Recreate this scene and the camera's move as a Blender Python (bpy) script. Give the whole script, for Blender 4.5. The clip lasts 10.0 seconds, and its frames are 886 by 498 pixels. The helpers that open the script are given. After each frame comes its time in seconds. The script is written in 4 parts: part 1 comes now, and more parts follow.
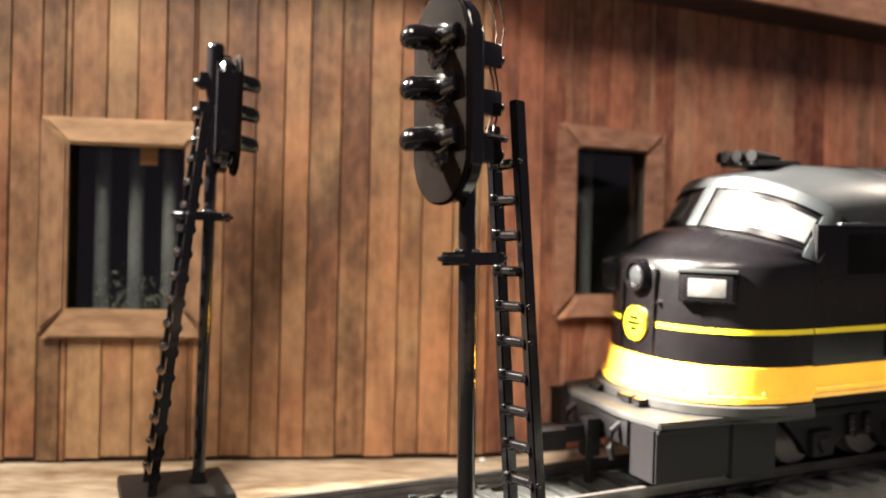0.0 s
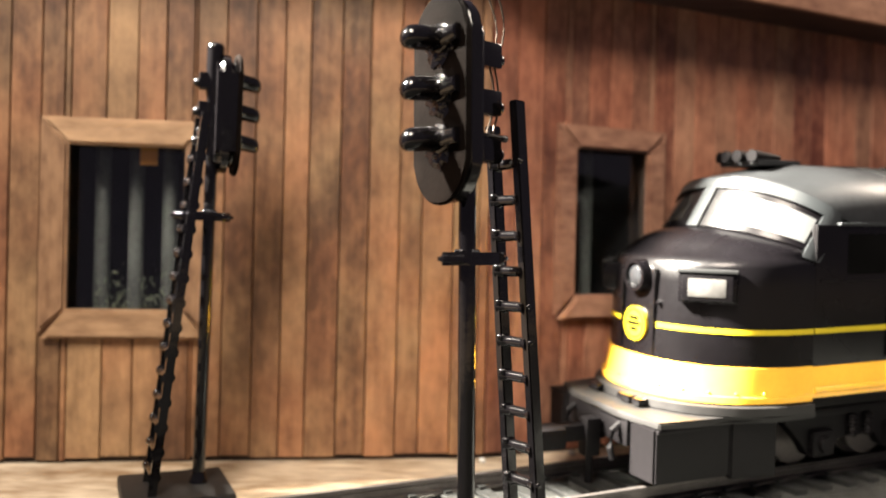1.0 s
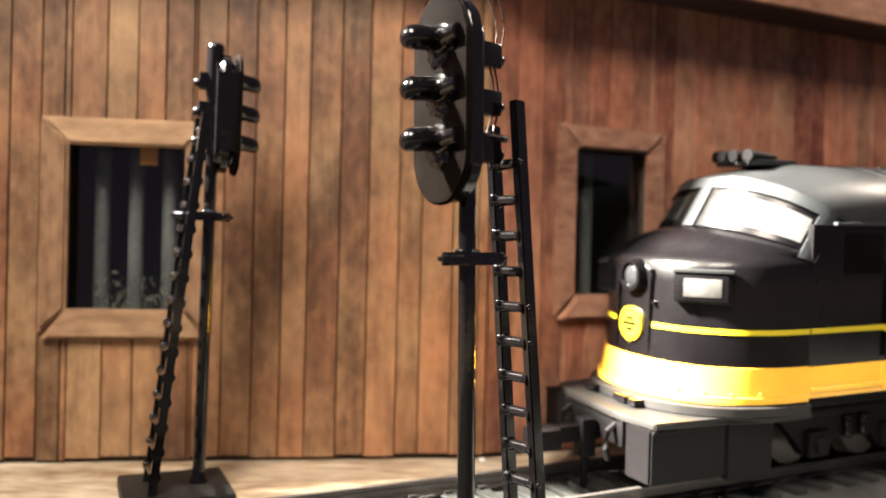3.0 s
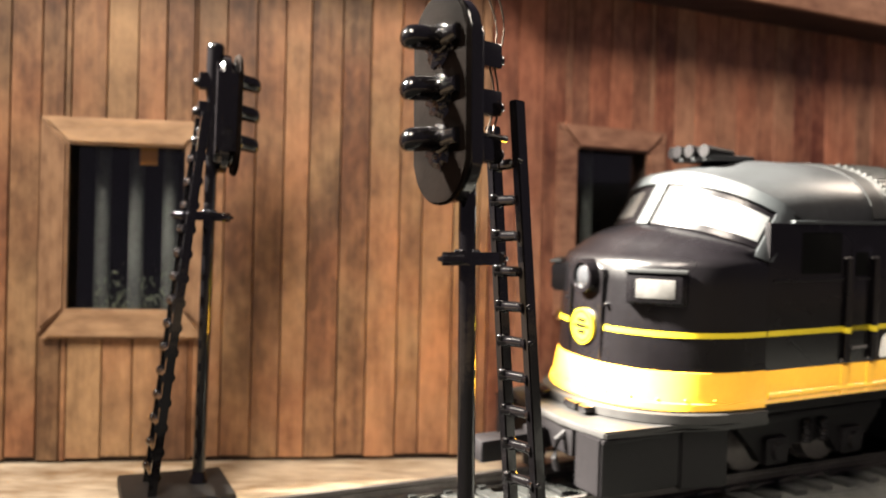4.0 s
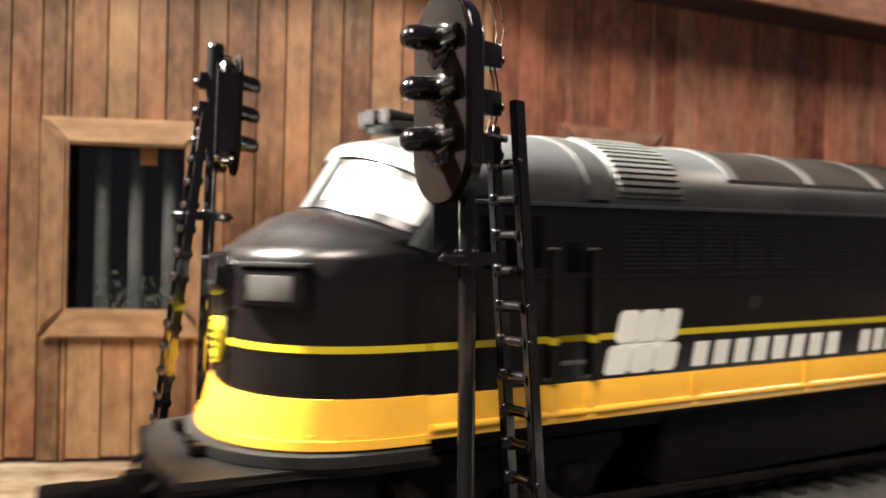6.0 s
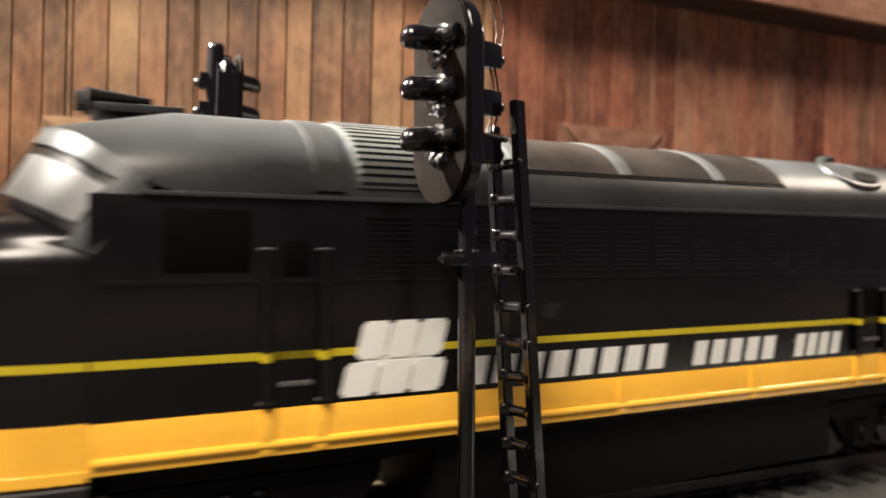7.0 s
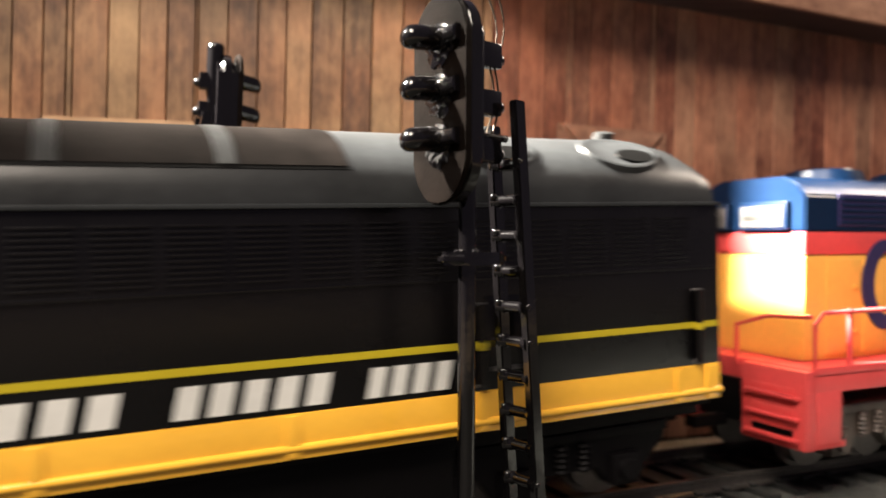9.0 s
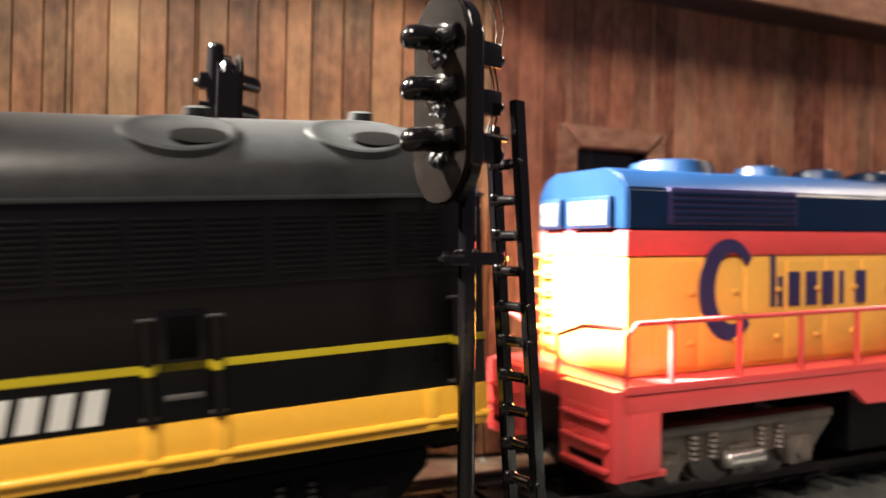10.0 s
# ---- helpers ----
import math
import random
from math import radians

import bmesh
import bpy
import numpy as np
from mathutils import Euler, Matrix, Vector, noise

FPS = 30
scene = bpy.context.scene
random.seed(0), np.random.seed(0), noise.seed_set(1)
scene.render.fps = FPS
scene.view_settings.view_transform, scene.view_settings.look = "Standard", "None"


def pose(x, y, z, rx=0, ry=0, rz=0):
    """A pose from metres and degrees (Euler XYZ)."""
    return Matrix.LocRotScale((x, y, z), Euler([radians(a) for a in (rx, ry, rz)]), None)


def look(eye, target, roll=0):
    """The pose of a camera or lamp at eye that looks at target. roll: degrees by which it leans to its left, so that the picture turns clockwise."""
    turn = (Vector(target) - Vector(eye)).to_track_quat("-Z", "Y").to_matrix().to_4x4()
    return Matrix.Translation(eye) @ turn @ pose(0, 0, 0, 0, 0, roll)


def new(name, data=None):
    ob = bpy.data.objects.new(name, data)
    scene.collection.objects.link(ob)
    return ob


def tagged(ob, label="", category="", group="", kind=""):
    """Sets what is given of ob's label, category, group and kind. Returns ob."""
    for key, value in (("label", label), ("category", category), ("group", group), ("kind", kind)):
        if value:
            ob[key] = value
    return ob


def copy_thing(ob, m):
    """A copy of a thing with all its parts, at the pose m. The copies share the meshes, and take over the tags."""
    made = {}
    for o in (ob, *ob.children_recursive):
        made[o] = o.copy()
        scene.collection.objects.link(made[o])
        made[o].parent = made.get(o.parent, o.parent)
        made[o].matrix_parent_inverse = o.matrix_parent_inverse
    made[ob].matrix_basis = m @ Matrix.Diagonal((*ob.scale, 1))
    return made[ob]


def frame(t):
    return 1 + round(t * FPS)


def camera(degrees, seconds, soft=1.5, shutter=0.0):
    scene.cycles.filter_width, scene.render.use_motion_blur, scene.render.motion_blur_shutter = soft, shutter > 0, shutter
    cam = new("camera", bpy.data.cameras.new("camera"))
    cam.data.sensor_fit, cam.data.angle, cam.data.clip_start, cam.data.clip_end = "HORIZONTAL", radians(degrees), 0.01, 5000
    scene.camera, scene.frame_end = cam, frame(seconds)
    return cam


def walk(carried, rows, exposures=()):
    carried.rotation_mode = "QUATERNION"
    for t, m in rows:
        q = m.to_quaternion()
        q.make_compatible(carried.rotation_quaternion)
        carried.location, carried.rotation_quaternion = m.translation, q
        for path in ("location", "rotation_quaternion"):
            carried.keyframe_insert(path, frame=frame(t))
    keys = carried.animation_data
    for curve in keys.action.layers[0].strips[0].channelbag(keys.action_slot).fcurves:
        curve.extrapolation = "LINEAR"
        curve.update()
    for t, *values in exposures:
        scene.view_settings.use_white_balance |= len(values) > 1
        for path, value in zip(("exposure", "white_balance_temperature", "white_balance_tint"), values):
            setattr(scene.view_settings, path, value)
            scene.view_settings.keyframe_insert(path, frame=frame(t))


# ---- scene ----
# Units: metres. A tabletop model railway at HO scale; lengths below are in
# millimetres and go through MM.
MM = 0.001
EYE = 0.044
LENS = 59.9
cam = camera(LENS, 10.0, soft=1.6, shutter=0.9)
VIEW = look((0, 0, EYE), (0, 1, EYE - 0.0029), roll=1.3)
walk(cam, [(0.0, VIEW), (10.0, VIEW)], exposures=[(0.0, -0.08), (5.0, -0.06), (7.0, -0.10), (8.5, -0.10), (10.0, -0.24)])
cam.data.dof.use_dof = True
cam.data.dof.focus_distance = 0.100
cam.data.dof.aperture_fstop = 22.0

# ---- light: warm lamps of the room: high on one side, over the table, and across the room ----
world = bpy.data.worlds.new("room_dusk")
scene.world = world
world.use_nodes = True
bg = world.node_tree.nodes["Background"]
bg.inputs["Color"].default_value = (0.53, 0.44, 0.56, 1)
bg.inputs["Strength"].default_value = 0.20


def lamp(name, where, aim, watts, size, colour):
    data = bpy.data.lights.new(name, "AREA")
    data.shape = "DISK"
    data.energy, data.size, data.color = watts, size, colour
    ob = new(name, data)
    ob.matrix_world = look(where, aim)
    return ob


lamp("table_lamp", (-0.10, -0.19, 0.43), (-0.03, 0.15, 0.05), 5.1, 0.22, (1.0, 0.87, 0.74))
lamp("room_lamp", (0.42, 0.28, 0.36), (0.08, 0.15, 0.05), 1.7, 0.12, (1.0, 0.83, 0.68))
# a shaded reading lamp beside the shed, aimed down the line at the train's front
beam = bpy.data.lights.new("reading_lamp", "SPOT")
beam.energy, beam.color, beam.shadow_soft_size = 660.0, (1.0, 0.92, 0.80), 0.025
beam.spot_size, beam.spot_blend = radians(12.6), 0.3
beam_ob = new("reading_lamp", beam)
beam_ob.matrix_world = look((-0.34, 0.118, 0.36), (0.052, 0.145, 0.010))


# ---- materials ----
def material(name, colour, rough=0.5, metal=0.0, scale=60.0, vary=0.25, bump=0.05, fine=900.0, coat=0.0, spec=0.5):
    """Two scales of mottling on the colour, a fine relief and uneven gloss."""
    m = bpy.data.materials.new(name)
    m.use_nodes = True
    t = m.node_tree
    b = t.nodes["Principled BSDF"]
    tc = t.nodes.new("ShaderNodeTexCoord")
    n1, n2 = t.nodes.new("ShaderNodeTexNoise"), t.nodes.new("ShaderNodeTexNoise")
    n1.inputs["Scale"].default_value, n2.inputs["Scale"].default_value = scale, fine
    n1.inputs["Detail"].default_value = 5
    for n in (n1, n2):
        t.links.new(tc.outputs["Object"], n.inputs["Vector"])
    mix = t.nodes.new("ShaderNodeMath")
    mix.operation = "MULTIPLY_ADD"
    mix.inputs[1].default_value = 0.4
    t.links.new(n2.outputs["Fac"], mix.inputs[0])
    t.links.new(n1.outputs["Fac"], mix.inputs[2])
    ramp = t.nodes.new("ShaderNodeValToRGB")
    lo, hi = max(0.0, 1 - vary), 1 + vary
    ramp.color_ramp.elements[0].position, ramp.color_ramp.elements[1].position = 0.45, 0.95
    ramp.color_ramp.elements[0].color = (*[c * lo for c in colour], 1)
    ramp.color_ramp.elements[1].color = (*[min(1, c * hi) for c in colour], 1)
    t.links.new(mix.outputs[0], ramp.inputs["Fac"])
    t.links.new(ramp.outputs["Color"], b.inputs["Base Color"])
    rr = t.nodes.new("ShaderNodeMapRange")
    rr.inputs["To Min"].default_value, rr.inputs["To Max"].default_value = max(0.03, rough - 0.1), min(1, rough + 0.12)
    t.links.new(n1.outputs["Fac"], rr.inputs["Value"])
    t.links.new(rr.outputs["Result"], b.inputs["Roughness"])
    b.inputs["Metallic"].default_value = metal
    b.inputs["Coat Weight"].default_value = coat
    b.inputs["Specular IOR Level"].default_value = spec
    if bump:
        bp = t.nodes.new("ShaderNodeBump")
        bp.inputs["Strength"].default_value, bp.inputs["Distance"].default_value = bump, 0.0004
        t.links.new(n2.outputs["Fac"], bp.inputs["Height"])
        t.links.new(bp.outputs["Normal"], b.inputs["Normal"])
    return m


def wood(name, dark, light, along, length=14.0, across=420.0, rough=0.5, bump=0.25, per_piece=0.5, stain=0.5, stain_scale=38.0, tint=False, fleck_amount=0.52, run=0.4):
    """Long grain along one axis, broad stains, and each piece in a tone of its own."""
    m = bpy.data.materials.new(name)
    m.use_nodes = True
    t = m.node_tree
    b = t.nodes["Principled BSDF"]
    geo = t.nodes.new("ShaderNodeNewGeometry")
    info = t.nodes.new("ShaderNodeObjectInfo")
    mp = t.nodes.new("ShaderNodeMapping")
    sc = [across, across, across]
    sc[along] = length
    mp.inputs["Scale"].default_value = sc
    off = t.nodes.new("ShaderNodeVectorMath")
    off.operation = "MULTIPLY_ADD"
    off.inputs[1].default_value = (1, 1, 1)
    push = t.nodes.new("ShaderNodeCombineXYZ")
    t.links.new(info.outputs["Random"], push.inputs[along])
    t.links.new(geo.outputs["Position"], off.inputs[0])
    t.links.new(push.outputs[0], off.inputs[2])
    t.links.new(off.outputs[0], mp.inputs["Vector"])
    grain = t.nodes.new("ShaderNodeTexNoise")
    grain.inputs["Scale"].default_value, grain.inputs["Detail"].default_value = 1.0, 6
    grain.inputs["Roughness"].default_value = 0.62
    t.links.new(mp.outputs[0], grain.inputs["Vector"])
    blot = t.nodes.new("ShaderNodeTexNoise")
    blot.inputs["Scale"].default_value, blot.inputs["Detail"].default_value = stain_scale, 4
    stretch = t.nodes.new("ShaderNodeMapping")
    flat = [1.0, 1.0, 1.0]
    flat[along] = run
    stretch.inputs["Scale"].default_value = flat
    t.links.new(off.outputs[0], stretch.inputs["Vector"])
    t.links.new(stretch.outputs[0], blot.inputs["Vector"])
    fleck = t.nodes.new("ShaderNodeTexNoise")
    fleck.inputs["Scale"].default_value, fleck.inputs["Detail"].default_value = 480.0, 3
    t.links.new(stretch.outputs[0], fleck.inputs["Vector"])
    ramp = t.nodes.new("ShaderNodeValToRGB")
    ramp.color_ramp.elements[0].position, ramp.color_ramp.elements[1].position = 0.27, 0.70
    ramp.color_ramp.elements[0].color, ramp.color_ramp.elements[1].color = (*dark, 1), (*light, 1)
    a = t.nodes.new("ShaderNodeMath")
    a.operation = "MULTIPLY_ADD"
    a.inputs[1].default_value = per_piece
    t.links.new(info.outputs["Random"], a.inputs[0])
    c = t.nodes.new("ShaderNodeMath")
    c.operation = "MULTIPLY_ADD"
    c.inputs[1].default_value = stain
    t.links.new(blot.outputs["Fac"], c.inputs[0])
    g = t.nodes.new("ShaderNodeMath")
    g.operation = "MULTIPLY_ADD"
    g.inputs[1].default_value = 0.48 - 0.5 * per_piece
    t.links.new(grain.outputs["Fac"], g.inputs[0])
    half = t.nodes.new("ShaderNodeMath")
    half.operation = "MULTIPLY"
    half.inputs[1].default_value = fleck_amount
    t.links.new(fleck.outputs["Fac"], half.inputs[0])
    t.links.new(half.outputs[0], g.inputs[2])
    t.links.new(g.outputs[0], c.inputs[2])
    sub = t.nodes.new("ShaderNodeMath")
    sub.operation = "SUBTRACT"
    sub.inputs[1].default_value = 0.5 * stain + 0.25 * per_piece - 0.5 * (0.52 - fleck_amount)
    t.links.new(c.outputs[0], sub.inputs[0])
    t.links.new(sub.outputs[0], a.inputs[2])
    t.links.new(a.outputs[0], ramp.inputs["Fac"])
    if tint:
        # some boards took the stain redder, some stayed tan
        hue = t.nodes.new("ShaderNodeTexNoise")
        hue.inputs["Scale"].default_value, hue.inputs["Detail"].default_value = 26.0, 3
        t.links.new(off.outputs[0], hue.inputs["Vector"])
        shade = t.nodes.new("ShaderNodeValToRGB")
        shade.color_ramp.elements[0].position, shade.color_ramp.elements[1].position = 0.36, 0.64
        shade.color_ramp.elements[0].color, shade.color_ramp.elements[1].color = (1.0, 0.80, 0.72, 1), (0.96, 1.03, 0.98, 1)
        t.links.new(hue.outputs["Fac"], shade.inputs["Fac"])
        mult = t.nodes.new("ShaderNodeMix")
        mult.data_type, mult.blend_type = "RGBA", "MULTIPLY"
        mult.inputs["Factor"].default_value = 1.0
        t.links.new(ramp.outputs["Color"], mult.inputs["A"])
        t.links.new(shade.outputs["Color"], mult.inputs["B"])
        # dark weather stains with ragged edges, longer than wide, that run across the joints
        wide = t.nodes.new("ShaderNodeMapping")
        wide.inputs["Scale"].default_value = [0.55 if k == along else 1.0 for k in range(3)]
        t.links.new(geo.outputs["Position"], wide.inputs["Vector"])
        weather = t.nodes.new("ShaderNodeTexNoise")
        weather.inputs["Scale"].default_value, weather.inputs["Detail"].default_value = 62.0, 7
        weather.inputs["Roughness"].default_value = 0.68
        t.links.new(wide.outputs[0], weather.inputs["Vector"])
        soot = t.nodes.new("ShaderNodeValToRGB")
        soot.color_ramp.elements[0].position, soot.color_ramp.elements[1].position = 0.36, 0.56
        soot.color_ramp.elements[0].color, soot.color_ramp.elements[1].color = (0.60, 0.56, 0.55, 1), (1.08, 1.07, 1.05, 1)
        t.links.new(weather.outputs["Fac"], soot.inputs["Fac"])
        worn = t.nodes.new("ShaderNodeMix")
        worn.data_type, worn.blend_type = "RGBA", "MULTIPLY"
        worn.inputs["Factor"].default_value = 1.0
        t.links.new(mult.outputs["Result"], worn.inputs["A"])
        t.links.new(soot.outputs["Color"], worn.inputs["B"])
        t.links.new(worn.outputs["Result"], b.inputs["Base Color"])
    else:
        t.links.new(ramp.outputs["Color"], b.inputs["Base Color"])
    b.inputs["Roughness"].default_value = rough
    bp = t.nodes.new("ShaderNodeBump")
    bp.inputs["Strength"].default_value, bp.inputs["Distance"].default_value = bump, 0.0006
    t.links.new(grain.outputs["Fac"], bp.inputs["Height"])
    t.links.new(bp.outputs["Normal"], b.inputs["Normal"])
    return m


BOARDS = dict(per_piece=0.22, stain=0.55, across=600.0, length=40.0, stain_scale=95.0, tint=True, fleck_amount=0.42, run=0.6)
PLANK = wood("tan_stained_planks", (0.098, 0.048, 0.024), (0.400, 0.232, 0.124), 2, **BOARDS)
# east wall boards: the shaded side's red cast is put into the colour
PLANK_SHADE = wood("planks_reddened_as_shade", (0.105, 0.040, 0.029), (0.400, 0.198, 0.128), 2, **BOARDS)
FRAME_RED = wood("frame_wood_reddish", (0.14, 0.062, 0.040), (0.43, 0.235, 0.150), 0, per_piece=0.2)
FRAME_H = wood("frame_wood_level", (0.15, 0.08, 0.04), (0.50, 0.32, 0.18), 0, per_piece=0.2)
FRAME_V = wood("frame_wood_upright", (0.14, 0.072, 0.036), (0.46, 0.28, 0.155), 2, per_piece=0.2)
TABLE = wood("pale_table_board", (0.27, 0.18, 0.10), (0.70, 0.60, 0.45), 0, length=40, across=260, per_piece=0.0, stain=1.2, stain_scale=60, bump=0.15)
BACKING = material("backing_board_gap_shade", (0.03, 0.018, 0.012), 0.8)
SIGNAL = material("glossy_black_plastic", (0.0025, 0.0022, 0.0025), 0.12, vary=0.3, bump=0.12, fine=500, coat=0.3)
TARGET = material("worn_satin_black_plate", (0.0034, 0.0022, 0.0017), 0.55, vary=0.5, scale=300, bump=0.15, spec=0.03)
WIRE = material("bare_wire", (0.05, 0.036, 0.026), 0.38, 0.6)
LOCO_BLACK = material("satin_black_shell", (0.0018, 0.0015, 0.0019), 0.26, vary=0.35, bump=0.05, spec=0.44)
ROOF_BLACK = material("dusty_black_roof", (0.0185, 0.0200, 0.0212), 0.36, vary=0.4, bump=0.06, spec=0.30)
GOLD = material("orange_yellow_paint", (0.94, 0.49, 0.05), 0.19, vary=0.10, bump=0.03, coat=0.3)
YELLOW = material("lemon_yellow_paint", (0.48, 0.38, 0.014), 0.4, vary=0.08)
LETTER = material("off_white_lettering", (0.70, 0.70, 0.66), 0.5, vary=0.1)
SILVER = material("brushed_silver_trim", (0.030, 0.034, 0.036), 0.36, 0.2, vary=0.2)
PANE_REFLECT = material("windscreen_paled_as_reflection", (0.075, 0.078, 0.078), 0.36, vary=0.06, spec=1.0)
FOOT = material("dusty_dark_footplate", (0.0048, 0.0043, 0.0040), 0.6, vary=0.5, scale=200)
STRAP = material("worn_grey_strap", (0.015, 0.0157, 0.016), 0.5, 0.0, vary=0.35, spec=0.15)
GRILLE = material("pale_worn_grille", (0.032, 0.034, 0.033), 0.45, 0.1, vary=0.3)
ROOF_PANEL = material("brownish_roof_panel", (0.0065, 0.0052, 0.0046), 0.6, vary=0.5, scale=110, bump=0.08, spec=0.03)
GREY = material("dusty_grey_footplate", (0.085, 0.08, 0.078), 0.55, vary=0.4)
UNDER = material("matt_black_underframe", (0.0022, 0.0018, 0.0022), 0.55, vary=0.5, spec=0.14)
# near black: the shade inside openings put into colour, also badge print
RECESS_PRINT = material("black_recess_shade_and_print", (0.0015, 0.0015, 0.0015), 0.6, spec=0.05)
GLAZE = material("dark_windscreen_glass", (0.02, 0.019, 0.018), 0.12, vary=0.2)
BOARD = material("greyish_number_board", (0.045, 0.044, 0.042), 0.3, vary=0.5, scale=250)
HEADGLASS = material("dark_headlight_glass", (0.02, 0.021, 0.023), 0.15, vary=0.4, scale=250, coat=0.5)
BLUE = material("royal_blue_paint", (0.0026, 0.0140, 0.044), 0.34, vary=0.12, spec=0.25)
RED = material("vermilion_paint", (0.66, 0.068, 0.068), 0.36, vary=0.12)
CREAM = material("golden_yellow_paint", (0.78, 0.40, 0.075), 0.36, vary=0.10)
NAVY = material("navy_lettering", (0.025, 0.02, 0.085), 0.5)
TRUCKGREY = material("weathered_truck_grey", (0.085, 0.066, 0.054), 0.5, vary=0.5, scale=200)
STEEL = material("dull_steel", (0.42, 0.40, 0.37), 0.35, 0.9, vary=0.3)
RAILTOP = material("dark_rail_steel", (0.10, 0.09, 0.085), 0.42, 0.7, vary=0.4)
TIE = material("black_plastic_sleeper", (0.019, 0.02, 0.019), 0.5, vary=0.5, scale=150, bump=0.2)
BALLAST = material("dark_grey_roadbed", (0.05, 0.052, 0.048), 0.7, vary=0.7, scale=160, fine=500, bump=0.8)
DARKROOM = material("interior_board_shade_black", (0.012, 0.012, 0.014), 0.8)
POST = material("grey_interior_post", (0.05, 0.053, 0.05), 0.8, vary=0.7)
MOSS = material("pale_green_foliage", (0.11, 0.12, 0.085), 0.8, vary=0.6, scale=300)
AMBER = material("amber_fill", (0.75, 0.30, 0.05), 0.6)
# soffit wood darkened: the shade of the underside is put into this colour
EAVE = wood("eave_wood_dark_as_shade", (0.028, 0.017, 0.016), (0.085, 0.048, 0.042), 0, per_piece=0.2)
GLASSMAT = bpy.data.materials.new("window_glass")
GLASSMAT.use_nodes = True
GLASSMAT.node_tree.nodes["Principled BSDF"].inputs["Transmission Weight"].default_value = 1.0
GLASSMAT.node_tree.nodes["Principled BSDF"].inputs["Roughness"].default_value = 0.03
GLASSMAT.node_tree.nodes["Principled BSDF"].inputs["Base Color"].default_value = (0.8, 0.85, 0.85, 1)


# ---- mesh helpers (millimetres in, metres out) ----
def mesh_of(name, bm, mat, smooth=False):
    bmesh.ops.recalc_face_normals(bm, faces=bm.faces)
    me = bpy.data.meshes.new(name)
    bmesh.ops.scale(bm, vec=(MM, MM, MM), verts=bm.verts)
    bm.to_mesh(me)
    bm.free()
    me.materials.append(mat)
    if smooth:
        me.polygons.foreach_set("use_smooth", [True] * len(me.polygons))
        me.set_sharp_from_angle(angle=radians(38))
    return me


def part(name, bm, mat, parent=None, label="", smooth=True):
    ob = new(name, mesh_of(name, bm, mat, smooth))
    ob.parent = parent
    if label:
        tagged(ob, label)
    return ob


def box(bm, x0, x1, y0, y1, z0, z1, bevel=0.0, m=None):
    r = bmesh.ops.create_cube(bm, size=1.0)
    vs = r["verts"]
    for v in vs:
        v.co = ((x0 + x1) / 2 + v.co.x * (x1 - x0), (y0 + y1) / 2 + v.co.y * (y1 - y0), (z0 + z1) / 2 + v.co.z * (z1 - z0))
    if bevel:
        es = list({e for v in vs for e in v.link_edges})
        q = bmesh.ops.bevel(bm, geom=es, offset=bevel, segments=2, affect="EDGES", profile=0.6)
        vs = list({v for f in q["faces"] for v in f.verts} | {v for v in vs if v.is_valid})
    if m:
        bmesh.ops.transform(bm, matrix=m, verts=[v for v in vs if v.is_valid])
    return bm


def boxed(*a, **k):
    return box(bmesh.new(), *a, **k)


def rod(bm, a, b, r0, r1=None, n=12):
    a, b = Vector(a), Vector(b)
    d = b - a
    m = Matrix.Translation((a + b) / 2) @ d.to_track_quat("Z", "Y").to_matrix().to_4x4()
    bmesh.ops.create_cone(bm, cap_ends=True, segments=n, radius1=r0, radius2=r0 if r1 is None else r1, depth=d.length, matrix=m)
    return bm


def ball(bm, c, r, sx=1, sy=1, sz=1, u=12, v=8):
    bmesh.ops.create_uvsphere(bm, u_segments=u, v_segments=v, radius=r, matrix=Matrix.Translation(c) @ Matrix.Diagonal((sx, sy, sz, 1)))
    return bm


def prism(bm, outline, y0, y1, plane="xz"):
    """An outline, pulled through from y0 to y1 across its plane."""
    def at(p, w):
        return (p[0], w, p[1]) if plane == "xz" else (w, p[0], p[1]) if plane == "yz" else (p[0], p[1], w)
    a = [bm.verts.new(at(p, y0)) for p in outline]
    b = [bm.verts.new(at(p, y1)) for p in outline]
    n = len(outline)
    bm.faces.new(a)
    bm.faces.new(list(reversed(b)))
    for i in range(n):
        bm.faces.new((a[i], b[i], b[(i + 1) % n], a[(i + 1) % n]))
    return bm


def loft(bm, rings, closed=False, caps=False):
    rows = [[bm.verts.new(p) for p in r] for r in rings]
    n = len(rows[0])
    for r, q in zip(rows, rows[1:]):
        for i in range(n if closed else n - 1):
            j = (i + 1) % n
            bm.faces.new((r[i], r[j], q[j], q[i]))
    if caps:
        bm.faces.new(rows[0])
        bm.faces.new(list(reversed(rows[-1])))
    return bm


def tube(bm, pts, r, n=7):
    """One bent round bar through the points."""
    pts = [Vector(p) for p in pts]
    rings = []
    for i, p in enumerate(pts):
        d = (pts[min(i + 1, len(pts) - 1)] - pts[max(i - 1, 0)]).normalized()
        q = d.to_track_quat("Z", "Y")
        rings.append([tuple(p + q @ Vector((r * math.cos(k * math.tau / n), r * math.sin(k * math.tau / n), 0))) for k in range(n)])
    return loft(bm, rings, closed=True, caps=True)


def thing(name, label, category, group="", m=None):
    ob = new(name)
    ob.empty_display_size = 0.01
    tagged(ob, label, category, group)
    if m is not None:
        ob.matrix_basis = m
    return ob


# ---- the table, one sheet; it falls away gently where the line runs downhill ----
HEAD = 26.0
DX, DY = math.cos(radians(HEAD)), math.sin(radians(HEAD))
TRACK_O = (-1.0, 121.0)


